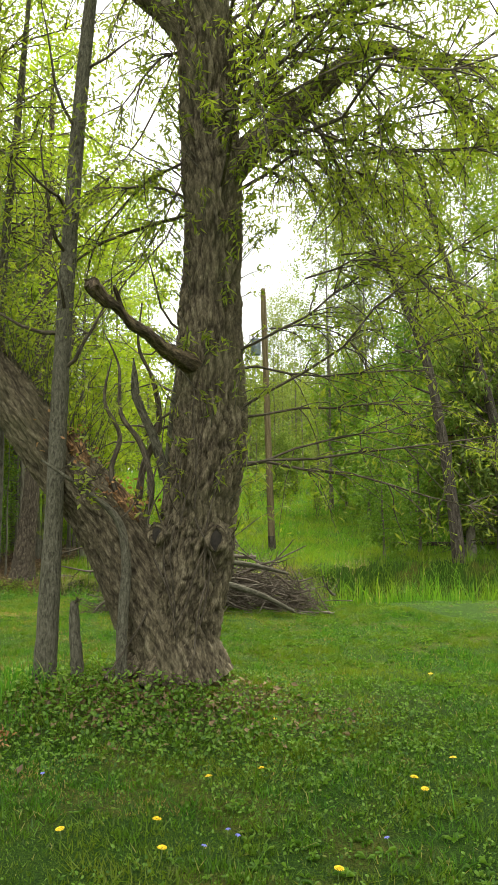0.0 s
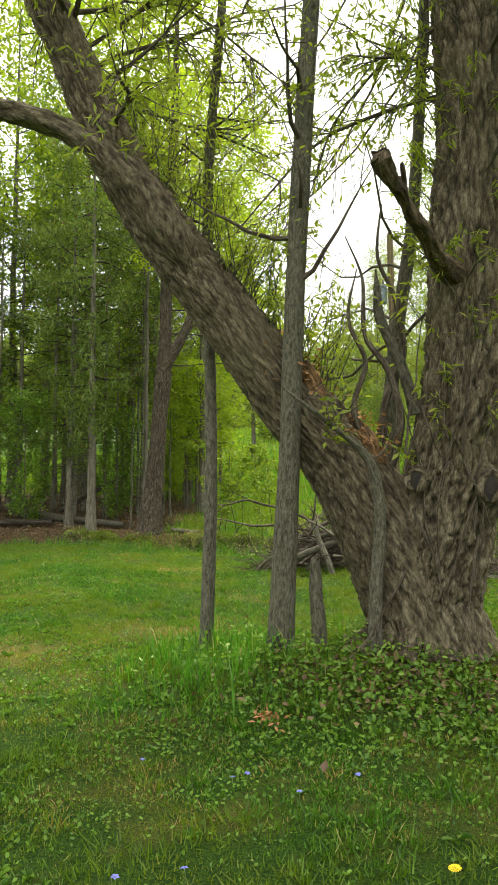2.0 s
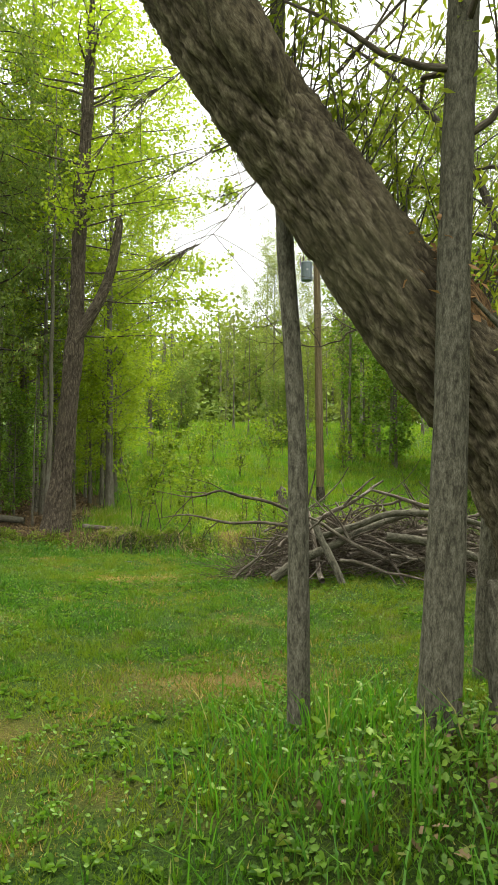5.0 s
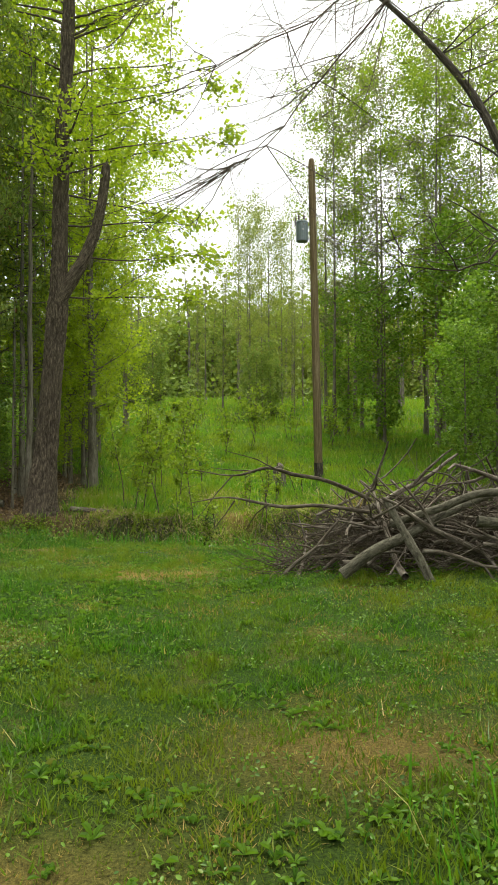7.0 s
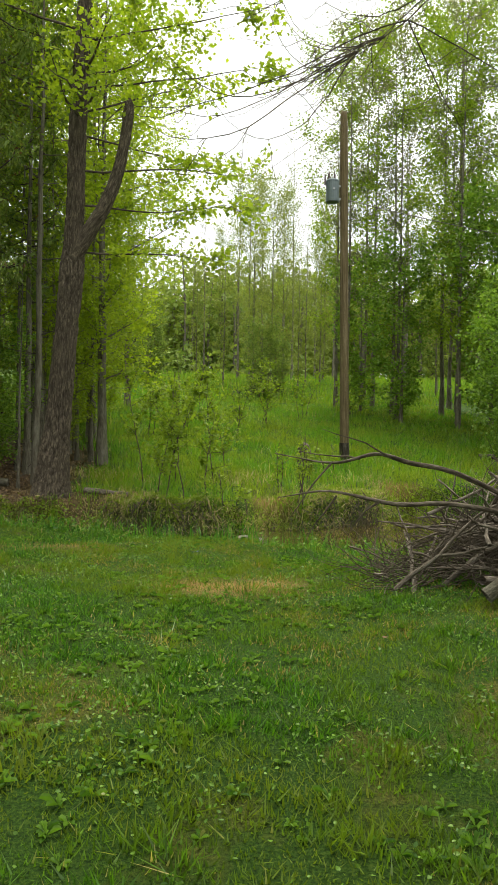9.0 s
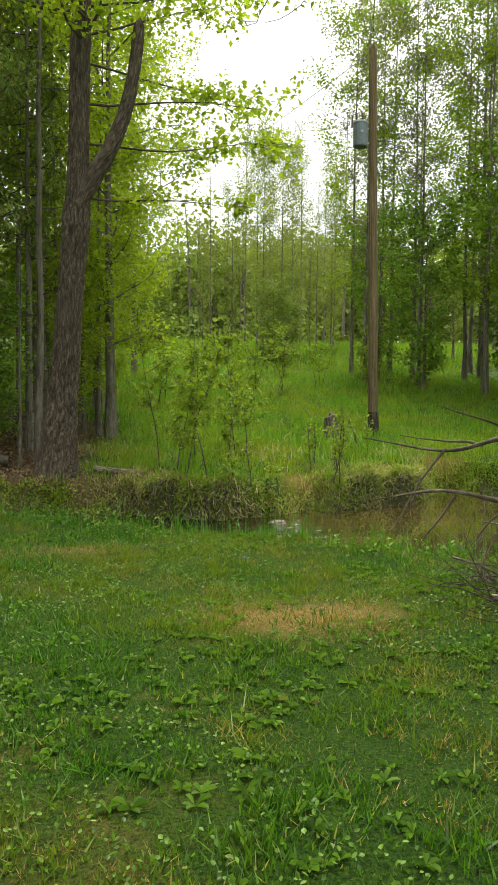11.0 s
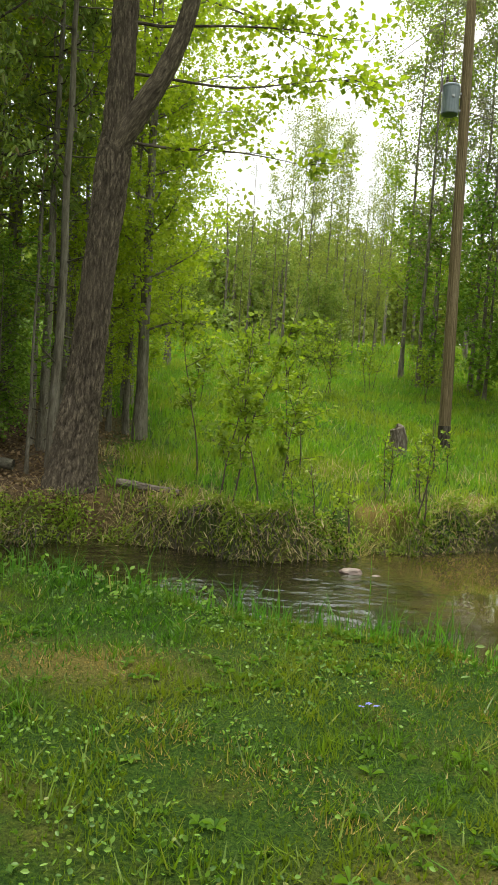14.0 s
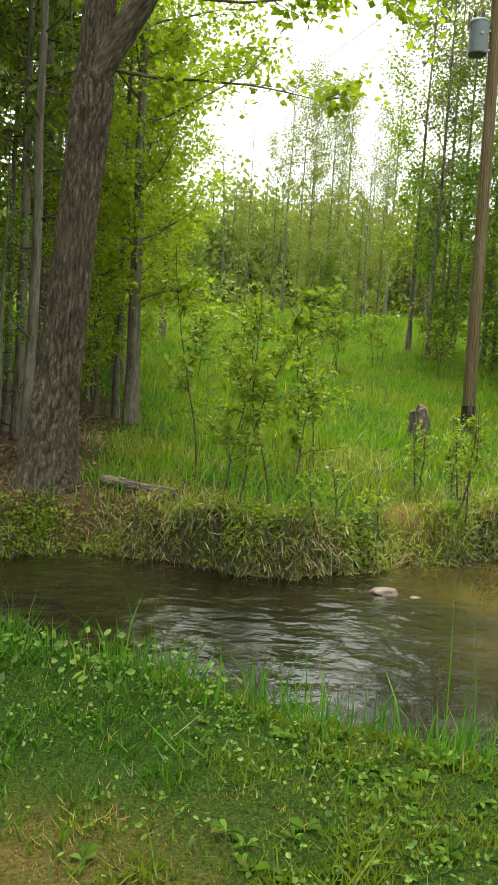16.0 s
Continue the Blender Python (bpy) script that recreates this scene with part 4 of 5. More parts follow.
stand(aspen, [(6.3, 33.5, 0, 0.95), (8.4, 31.0, 100, 1.0), (5.2, 38.0, 200, 1.0), (10.5, 34.0, 50, 1.1), (7.5, 38.5, 300, 1.1), (12.5, 30.5, 160, 1.1), (3.6, 42.0, 20, 1.05), (9.5, 43.0, 80, 1.2), (14.5, 36.0, 240, 1.2), (12.0, 40.0, 10, 1.2), (16.5, 32.0, 190, 1.2), (6.0, 46.0, 140, 1.2), (15.0, 26.0, 90, 1.1)])
green = broadleaf("maple_tree", "leafy understorey tree in fresh green leaf", 43, 8, 0.08, 0.06, 34, 2.2, 0.25, 4, 5000, 0.16, L_GREEN, M_FARBARK, 0.24, group="understorey across the meadow", aspect=0.9)
stand(green, [(6.8, 30.5, 0, 1.0), (9.0, 28.5, 60, 0.9), (4.8, 35.5, 130, 0.85), (11.5, 27.0, 220, 1.0), (8.0, 34.5, 20, 1.1), (13.5, 28.5, 90, 1.1), (4.2, 39.5, 300, 0.8), (7.2, 26.0, 180, 0.75), (10.2, 24.8, 40, 0.8), (16.0, 29.0, 40, 1.2), (-9.4, 20.2, 100, 0.42), (-11.0, 19.9, 200, 0.5), (-12.8, 20.3, 10, 0.55), (-7.4, 21.6, 300, 0.36), (3.6, 23.4, 60, 0.5), (4.9, 24.6, 140, 0.65), (-8.0, 24.2, 50, 0.36), (-9.5, 26.0, 130, 0.4), (-7.2, 27.5, 220, 0.4), (-10.6, 24.4, 310, 0.4), (-6.9, 30.0, 80, 0.45), (-8.3, 31.2, 10, 0.5)])
grey = broadleaf("poplar_tree", "tall poplar with small silvery young leaves", 44, 17, 0.085, 0.25, 30, 2.0, 0.75, 5, 4500, 0.115, L_GREY, M_FARBARK, 0.2, group="tall poplars", aspect=0.7)
stand(grey, [(4.9, 36.5, 0, 0.92), (3.4, 38.5, 90, 0.95), (6.9, 35.0, 200, 0.95), (9.3, 36.5, 40, 1.05), (12.0, 33.0, 150, 1.0), (5.5, 42.5, 270, 1.05)])
bare_tree = broadleaf("alder_tree", "tall nearly bare tree with upswept twigs", 45, 18, 0.10, 0.28, 34, 2.0, 0.95, 6, 2200, 0.09, L_GREY, M_FARBARK, 0.12, group="bare trees beyond the meadow", aspect=0.5)
stand(bare_tree, [(6.6, 74, 0, 1.12), (1.4, 70, 90, 1.05), (3.6, 72, 30, 0.9), (11.2, 78, 200, 1.35), (9.0, 76, 120, 0.9), (12.5, 60, 60, 1.1), (-1.5, 68, 10, 0.8), (5.0, 58, 80, 0.62), (8.0, 55, 140, 0.7), (14.5, 66, 300, 1.2), (13.2, 42, 70, 1.15), (8.8, 40, 20, 1.2), (18, 60, 20, 1.2)])
mid = broadleaf("birch_tree", "slender tree hazed with new green leaves", 46, 12, 0.07, 0.12, 30, 1.7, 0.7, 4, 7500, 0.095, L_OLIVE, M_FARBARK, 0.25, group="trees in the middle of the meadow", aspect=0.8)
stand(mid, [(0.8, 52, 0, 1.0), (2.4, 56, 70, 1.12), (-0.6, 58, 140, 0.85), (3.8, 54, 220, 0.7), (1.6, 63, 300, 1.3), (6.4, 60, 40, 0.85), (-2.2, 66, 190, 0.7), (12, 52, 250, 1.1), (4.6, 66, 20, 1.2), (7.8, 66, 150, 1.2)])
little = conifer("spruce_tree", "small dark spruce in the meadow", 33, 4.2, 0.05, 0.05, 40, 1.2, 5000, 0.16, "small spruces")
stand(little, [(0.7, 47, 0, 1.0), (1.7, 49, 60, 0.8), (-7.2, 60, 0, 1.3), (-5.6, 62, 90, 1.2)])
dark = conifer("cedar_tree", "dark evergreen at the meadow's edge", 34, 8, 0.16, 0.12, 46, 1.7, 8000, 0.22, "dark evergreens on the far bank")
stand(dark, [(6.2, 23.6, 0, 0.95), (7.4, 24.4, 80, 1.05), (8.8, 26.0, 190, 1.1), (9.9, 27.6, 20, 1.0)])


# far woods closing the view all round, the unseen ring behind added for reflections
def far_woods():
    rng = np.random.default_rng(51)
    pts, trunks = [], []
    for i in range(900):
        a = rng.uniform(0, 2 * math.pi) if i < 420 else rng.uniform(1.0, 2.05)
        d = rng.uniform(86, 150)
        ahead = abs(math.atan2(math.cos(a), math.sin(a) + 1e-9)) < 0.6 and math.sin(a) > 0
        if not ahead:
            d = rng.uniform(30, 60)
        x, y = -2 + d * math.cos(a), 8 + d * math.sin(a)
        if not ahead and y > 10 and -6 < x < 16:
            continue
        h = rng.uniform(11, 17) if ahead else rng.uniform(9, 15)
        z0 = ground_at(x, y)
        n = 230 if ahead else 40
        q = rng.normal(size=(n, 3))
        q /= np.linalg.norm(q, axis=1, keepdims=True)
        q *= rng.uniform(0.35, 1, (n, 1)) ** 0.5 * np.array([h * 0.26, h * 0.26, h * 0.48])
        pts.append(q + np.array((x, y, z0 + h * 0.52)))
        trunks.append(np.array([(x, y, z0 - 0.3, 0.2), (x, y, z0 + h * 0.5, 0.13), (x + rng.normal() * 0.5, y, z0 + h * 0.95, 0.03)]))
    for i in range(150):
        x, y = rng.uniform(-40, 60), rng.uniform(88, 100)
        z0 = ground_at(x, y)
        q = rng.normal(size=(60, 3)) * np.array((1.6, 1.2, 1.1))
        pts.append(q + np.array((x, y, z0 + 1.6)))
    woods = thing("far_woods", "green spring woods closing the distance, haze put into the leaf colour", "woods", kind="stuff")
    attach("foliage", leaf_mesh("foliage", rng, np.vstack(pts), 0.65, 0.55, L_FAR_HAZED), woods)
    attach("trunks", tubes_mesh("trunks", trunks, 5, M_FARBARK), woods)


far_woods()


# ---------------------------------------------------------------- saplings on the bank
def sapling(label, x, y, h, seed, leafy=14, lean=0.1, leaf=L_MAPLE, size=0.075, stems=1, reach=0.5):
    rng = np.random.default_rng(seed)
    z = ground_at(x, y)
    ob = thing("sapling", label, "sapling", (x, y, z), "saplings on the far bank")
    bs, pts = [], []
    for s in range(stems):
        ox, oy = rng.normal() * 0.05 * stems, rng.normal() * 0.05 * stems
        stem = wander(rng, (ox, oy, -0.06), (rng.normal() * lean, rng.normal() * lean, 1), h * rng.uniform(0.75, 1.05), 0.011, 0.003, 11, 0.09, 0.06)
        bs.append(stem)
        for j in range(int(5 + h * 4)):
            q = stem[int(rng.integers(3, 9))]
            t = wander(rng, q[:3], (rng.normal(), rng.normal(), 0.8), reach * rng.uniform(0.3, 1.1), 0.005, 0.002, 5, 0.12)
            bs.append(t)
            pts.append(along_path(rng, t, leafy, 0.03, 0.2))
    attach("stem", tubes_mesh("stem", bs[:1], 6, M_TWIG), ob)
    attach("twigwork", tubes_mesh("twigwork", bs[1:], 4, M_TWIG), ob, kind="stuff")
    attach("crown", leaf_mesh("crown", rng, np.vstack(pts), size, size * 0.75, leaf), ob, kind="stuff")
    return ob


TALL = "slender leafy sapling on the grassy creek bank"
for k, (x, y, h) in enumerate(((-4.06, 19.45, 2.7), (-4.25, 19.6, 1.6), (-3.75, 19.6, 2.3), (-3.45, 20.2, 2.0), (-4.5, 20.6, 2.6), (-3.9, 21.4, 2.9), (-3.2, 21.8, 2.2), (-2.9, 22.6, 2.0), (-4.0, 23.5, 2.6))):
    sapling(TALL, x, y, h, 60 + k, 24, 0.12, L_SPRING, 0.085, 1, 0.6)
for k, (x, y, h) in enumerate(((-1.95, 19.7, 1.35), (-1.75, 20.2, 1.1), (-2.2, 20.4, 1.0), (-1.2, 21.6, 0.9), (-0.6, 22.4, 1.0), (-2.9, 19.3, 0.6), (-3.3, 19.1, 0.7))):
    sapling("small leafy shoot among the meadow grass", x, y, h, 80 + k, 9, 0.1, L_SPRING, 0.06, 2, 0.22)
for k, (x, y, h) in enumerate(((-4.6, 30, 2.4), (-3.4, 32, 2.2), (-2.0, 31, 2.0), (-0.8, 34, 2.6), (1.0, 36, 2.4), (2.2, 34, 2.2), (-3.0, 37, 2.6), (0.2, 40, 2.8), (3.0, 38, 2.4))):
    sapling("bushy sapling standing in the meadow", x, y, h, 100 + k, 9, 0.12, L_SPRING, 0.11, 3, 0.7)


# ---------------------------------------------------------------- the utility pole
PX, PY = 0.30, 25.5
PZ = ground_at(PX, PY)
M_POLE = bark_material("weathered_pole_wood", (0.06, 0.045, 0.024), (0.16, 0.120, 0.064), (0.25, 0.20, 0.125), (60, 60, 1.2), 0.004)
M_TANK = plain("grey_green_painted_steel", (0.10, 0.13, 0.14), (0.14, 0.17, 0.18), 6, 0.45, 0.1, 0.05)
M_PORCELAIN = plain("brown_porcelain", (0.05, 0.03, 0.025), (0.09, 0.06, 0.05), 9, 0.3, 0.0, 0.02)
M_STEEL = plain("galvanised_steel", (0.25, 0.26, 0.27), (0.4, 0.41, 0.42), 30, 0.5, 0.8, 0.05)
utility = thing("utility_pole", "weathered brown wooden utility pole standing in the meadow", "utility pole", (PX, PY, PZ))
attach("shaft", limb_mesh("shaft", [(0, 0, -0.3, 0.125), (0, 0, 0, 0.118), (-0.06, 0, 3, 0.109), (-0.11, 0, 5.5, 0.1), (-0.17, 0, 8.55, 0.09), (-0.17, 0, 8.57, 0.004)], 18, M_POLE, (0, 0, 0), 8), utility)
attach("base_stain", limb_mesh("base_stain", [(0, 0, -0.1, 0.13), (0, 0, 0.2, 0.124), (-0.012, 0, 0.52, 0.118)], 18, M_DARKBARK, (0, 0, 0), 4, 0.006, 20), utility, "blackened foot")


def lathe(rows, seg=20):
    """A turned body from rows of radius, height."""
    bm = bmesh.new()
    rings = [[bm.verts.new((r * math.cos(a), r * math.sin(a), z)) for a in np.arange(seg) * 2 * math.pi / seg] for r, z in rows]
    for p, q in zip(rings, rings[1:]):
        for i in range(seg):
            bm.faces.new((p[i], p[(i + 1) % seg], q[(i + 1) % seg], q[i]))
    bm.faces.new(rings[0][::-1])
    bm.faces.new(rings[-1])
    return bm


def box_bm(cx, cy, cz, sx, sy, sz, bevel=0.004):
    bm = bmesh.new()
    bmesh.ops.create_cube(bm, size=1.0, matrix=Matrix.LocRotScale((cx, cy, cz), None, (sx, sy, sz)))
    bmesh.ops.bevel(bm, geom=bm.edges[:], offset=bevel, segments=1, affect="EDGES")
    return bm


transformer = thing("transformer", "grey-green cylindrical transformer hung on the utility pole", "transformer", (-0.14, 25.46, 7.32))
part("tank", lathe([(0.155, 0.0), (0.165, 0.015), (0.165, 0.50), (0.172, 0.505), (0.172, 0.53), (0.15, 0.56), (0.05, 0.575)]), M_TANK, transformer)
for dx in (-0.09, 0.05):
    bm = lathe([(0.022, 0), (0.034, 0.03), (0.022, 0.05), (0.034, 0.08), (0.022, 0.10), (0.032, 0.13), (0.02, 0.15), (0.01, 0.2)], 12)
    bmesh.ops.translate(bm, vec=(dx, 0, 0.56), verts=bm.verts)
    part("bushing", bm, M_PORCELAIN, transformer, "ribbed brown insulator")
for dz in (0.1, 0.42):
    part("bracket", box_bm(0.21, 0.03, dz, 0.13, 0.05, 0.04), M_STEEL, transformer)
part("fuse_cutout", box_bm(-0.19, 0.0, 0.55, 0.035, 0.04, 0.26), M_PORCELAIN, transformer)
part("lug", box_bm(0.0, -0.17, 0.3, 0.05, 0.03, 0.05), M_STEEL, transformer)
bm = lathe([(0.03, 0), (0.045, 0.04), (0.03, 0.07), (0.04, 0.1), (0.015, 0.13)], 12)
bmesh.ops.translate(bm, vec=(-0.17, 0, 8.56), verts=bm.verts)
part("pole_insulator", bm, M_PORCELAIN, utility)


def cable(label, a, b, sag, r):
    pts = [(*(np.array(a) * (1 - f) + np.array(b) * f - np.array((0, 0, 4 * sag * f * (1 - f)))), r) for f in np.linspace(0, 1, 25)]
    ob = tagged(new("power_line", tubes_mesh("power_line", [np.array(pts)], 5, M_PORCELAIN)), label, "cable")


cable("thin dark overhead line from the pole top", (0.13, 25.5, PZ + 8.66), (-14, 95, 22), 1.5, 0.009)
cable("thin service line from the pole to the woods", (0.20, 25.5, PZ + 6.6), (22, 30, 7.5), 0.7, 0.010)


# ---------------------------------------------------------------- brush pile by the water
BP = (-1.0, 11.9, ground_at(-1.0, 11.9))
pile = thing("brush_pile", "heap of grey dead branches and cut limbs on the lawn", "brush pile", BP)
rng = np.random.default_rng(71)


def log(points, label="", name="log", mat=None, seg=14):
    return attach(name, limb_mesh(name, points, seg, mat or M_GREYBARK, BP, 6, 0.004, 22, 0.008), pile, label)


log([(-1.33, 11.0, 0.36, 0.030), (-1.45, 11.12, 0.66, 0.034), (-1.56, 11.25, 0.9, 0.03), (-1.64, 11.4, 1.1, 0.026)], "short pale log propped against the heap")
log([(-2.05, 11.3, 0.52, 0.048), (-1.8, 11.3, 0.70, 0.044), (-1.5, 11.38, 0.82, 0.038), (-1.05, 11.5, 1.02, 0.032), (-0.5, 11.7, 1.2, 0.035)], "thick grey limb with a torn end")
log([(-1.6, 11.45, 0.92, 0.034), (-1.2, 11.4, 1.05, 0.032), (-0.8, 11.4, 1.18, 0.03), (-0.2, 11.5, 1.15, 0.035), (0.4, 11.7, 1.0, 0.02)])
log([(-0.9, 11.3, 0.95, 0.045), (-0.5, 11.25, 0.9, 0.04), (0.0, 11.25, 0.75, 0.035), (0.5, 11.3, 0.5, 0.025)])
log([(-1.7, 11.7, 1.0, 0.016), (-2.15, 11.75, 1.06, 0.013), (-2.5, 11.8, 1.05, 0.011), (-2.95, 11.85, 1.13, 0.007), (-3.3, 11.9, 1.08, 0.002)], "long bare branch reaching out over the grass", "branch", M_TWIG)
log([(-1.65, 11.9, 1.1, 0.017), (-2.05, 11.9, 1.27, 0.014), (-2.35, 11.95, 1.33, 0.012), (-2.6, 11.95, 1.39, 0.010), (-2.9, 12.0, 1.32, 0.007), (-3.3, 12.1, 1.38, 0.002)], "long bare branch reaching out over the grass", "branch", M_TWIG)
for s, d in (((-2.9, 11.85, 1.1), (-0.5, 0, -0.6)), ((-2.6, 11.8, 1.07), (-0.8, 0.2, -0.5)), ((-2.5, 11.95, 1.37), (-0.8, -0.1, 0.4)), ((-2.9, 12.0, 1.33), (-0.8, 0, -0.5)), ((-2.7, 12.0, 1.35), (-1, 0, 0.1))):
    attach("twig", tubes_mesh("twig", [wander(rng, s, d, rng.uniform(0.3, 0.6), 0.008, 0.002, 6, 0.15)], 5, M_TWIG, BP), pile)
variants = []
for i in range(14):
    ln, r = rng.uniform(0.6, 1.35), 0.007 + 0.028 * rng.uniform() ** 2
    main = wander(rng, (-ln / 2, 0, 0), (1, rng.normal() * 0.1, rng.normal() * 0.1), ln, r, r * 0.35, 9, 0.17)
    side = wander(rng, main[4, :3], (1, rng.normal() * 0.8, rng.normal() * 0.6), ln * 0.45, r * 0.55, r * 0.2, 6, 0.15)
    variants.append(tubes_mesh("stick", [main, side], 7, M_STICK))
fines = []


def heap(x, y):
    return 0.64 * max(0.0, 1 - ((x + 0.65) / 1.52) ** 2 - ((y - 12.2) / 0.88) ** 2) ** 0.6


for i in range(250):
    while True:
        x, y = rng.uniform(-2.5, 0.9), rng.uniform(11.05, 13.0)
        if heap(x, y) > 0.05:
            break
    top = heap(x, y)
    z = ground_at(x, y) + top * rng.uniform(0.15, 1.0) + 0.03
    ob = attach("stick", variants[int(rng.integers(14))], pile)
    slope = 26 * (x + 0.75) / 1.7
    turn = rng.normal() * 36 + (180 if rng.uniform() < 0.5 else 0)
    ob.matrix_basis = pose(x - BP[0], y - BP[1], z - BP[2], rng.uniform(0, 360), rng.normal() * 14 + (slope if turn < 90 else -slope), turn)
for i in range(2100):
    while True:
        x, y = rng.uniform(-2.45, 1.0), rng.uniform(11.0, 13.1)
        if heap(x, y) > 0.02 or (x < -1.9 and abs(y - 12.4) < 0.5):
            break
    z = ground_at(x, y) + heap(x, y) * rng.uniform(0.1, 1.08) + 0.02
    fines.append(wander(rng, (x, y, z), (rng.normal(), rng.normal() * 0.6, rng.normal() * 0.35 + 0.1), rng.uniform(0.25, 0.8), 0.005, 0.0015, 6, 0.2))
attach("twigwork", tubes_mesh("twigwork", fines, 3, M_TWIG, BP), pile, "tangle of fine dead twigs", "stuff")


# ---------------------------------------------------------------- leaning bare tree beyond the pile
slender("bare_tree", "leaning bare tree with arching budding branches", [(5.6, 22.6, 0.3, 0.19), (5.4, 22.4, 2.5, 0.16), (4.9, 22.1, 5.7, 0.13), (4.3, 22, 7.7, 0.11), (3.3, 22, 9.8, 0.09), (1.7, 22, 11.5, 0.06), (0.2, 22, 12.6, 0.02)], M_DARKBARK, 3, 91, 0.3, 26, 2.4, L_SPRING, 0.1)
slender("bare_tree", "leaning bare tree with arching budding branches", [(7.4, 23.0, 0.3, 0.17), (7.1, 23.0, 3.5, 0.15), (6.3, 22.8, 7.0, 0.12), (5.4, 22.6, 10.0, 0.08), (4.6, 22.5, 13, 0.02)], M_DARKBARK, 4, 92, 0.3, 26, 2.4, L_SPRING, 0.1)


# ---------------------------------------------------------------- small things
def fallen_log(label, a, b, r, mat=M_STICK, name="log"):
    pts = []
    for f in np.linspace(0, 1, 6):
        x, y = a[0] * (1 - f) + b[0] * f, a[1] * (1 - f) + b[1] * f
        rest = ground_at(a[0], a[1]) * (1 - f) + ground_at(b[0], b[1]) * f
        pts.append((x, y + 0.03 * math.sin(9 * f), rest + r * 0.7 + (a[2] * (1 - f) + b[2] * f), r * (1 - 0.45 * f)))
    tagged(new(name, limb_mesh(name, pts, 12, mat, (0, 0, 0), 6, 0.006, 16, 0.01)), label, "log")


fallen_log("weathered fallen log on the grassy bank", (-5.5, 20.05, 0.02), (-4.72, 19.62, 0.02), 0.055)
fallen_log("fallen trunk lying in the leaf litter", (-9.8, 20.8, 0.1), (-6.9, 20.6, 0.05), 0.12, M_GREYBARK)
fallen_log("fallen trunk lying in the leaf litter", (-12.0, 20.2, 0.0), (-8.6, 20.1, 0.1), 0.10, M_DARKBARK)
fallen_log("leaning dead trunk under the cedars", (-9.2, 22.0, 0.0), (-7.4, 22.4, 1.2), 0.07, M_DARKBARK)
fallen_log("bleached branch washed against the bank", (-6.2, 18.55, -0.1), (-5.5, 18.75, 0.25), 0.03)
fallen_log("bleached branch washed against the bank", (-2.7, 18.62, 0.0), (-2.2, 18.95, 0.2), 0.022)
fallen_log("dark driftwood stick at the water's edge", (-1.6, 19.5, 0.1), (-0.3, 19.7, 0.15), 0.03, M_DARKBARK)
fallen_log("dead trunk lying across the meadow", (4.2, 26.5, 0.0), (7.5, 25.6, 0.1), 0.09, M_DARKBARK)
slender("tree_stump", "rotten pale stump standing in tall grass", [(-0.92, 24.4, 0.6, 0.20), (-0.92, 24.4, 0.85, 0.175), (-0.91, 24.4, 1.05, 0.165), (-0.93, 24.4, 1.2, 0.14), (-0.95, 24.4, 1.27, 0.12), (-0.96, 24.4, 1.28, 0.03)], M_STICK, 0, 95, 0.5, 2, 0.1)
slender("fence_post", "thin dark wooden post at the far field", [(-8.0, 62, 5.0, 0.06), (-8.0, 62, 5.8, 0.06), (-8.0, 62, 6.9, 0.05), (-8.0, 62, 6.92, 0.01)], M_DARKBARK, 0, 96, 0.5, 1, 0.05)


def stone(label, x, y, z, s, seed, mat):
    bm = bmesh.new()
    bmesh.ops.create_icosphere(bm, subdivisions=3, radius=1)
    for v in bm.verts:
        v.co *= 1 + 0.25 * noise.noise(v.co * 1.4 + Vector((seed, 0, 0)))
        v.co = Vector((v.co.x * s, v.co.y * s * 0.7, v.co.z * s * 0.4))
    me = bpy.data.meshes.new("rock")
    bm.to_mesh(me)
    bm.free()
    me.materials.append(mat)
    tagged(new("rock", me), label, "rock").location = (x, y, z)


M_STONE = plain("wet_pinkish_stone", (0.06, 0.042, 0.034), (0.15, 0.10, 0.08), 14, 0.6, 0.0, 0.4)
for k, (x, y, s) in enumerate(((-2.88, 18.35, 0.13), (-2.65, 18.25, 0.07))):
    stone("wet pinkish stone breaking the riffle" if k == 0 else "small dark wet stone in the riffle", x, y, WATER - 0.005 if k == 0 else WATER - 0.02, s, k, M_STONE)

M_PETAL = plain("dandelion_yellow", (0.75, 0.50, 0.01), (0.85, 0.62, 0.02), 80, 0.7)
M_STEM = plain("pale_green_stem", (0.10, 0.16, 0.04), (0.16, 0.22, 0.06), 30, 0.7)


def dandelion():
    ob = thing("dandelion", "open yellow dandelion flower in the lawn", "flower", group="dandelions in the lawn")
    bm = bmesh.new()
    for ring, (n, r, z) in enumerate(((16, 0.021, 0.002), (12, 0.015, 0.006), (8, 0.009, 0.009))):
        for i in range(n):
            a = 2 * math.pi * (i + ring * 0.4) / n
            c, s = math.cos(a), math.sin(a)
            w = 0.0028
            q = [bm.verts.new((0.002 * c, 0.002 * s, 0.05 + z * 0.4)), bm.verts.new((r * c - w * s, r * s + w * c, 0.05 + z)), bm.verts.new((r * 1.12 * c, r * 1.12 * s, 0.049 + z)), bm.verts.new((r * c + w * s, r * s - w * c, 0.05 + z))]
            bm.faces.new(q)
    part("flower_head", bm, M_PETAL, ob)
    attach("stem", tubes_mesh("stem", [np.array([(0, 0, -0.02, 0.0025), (0.002, 0, 0.03, 0.0022), (0, 0, 0.051, 0.003)])], 6, M_STEM), ob)
    return ob


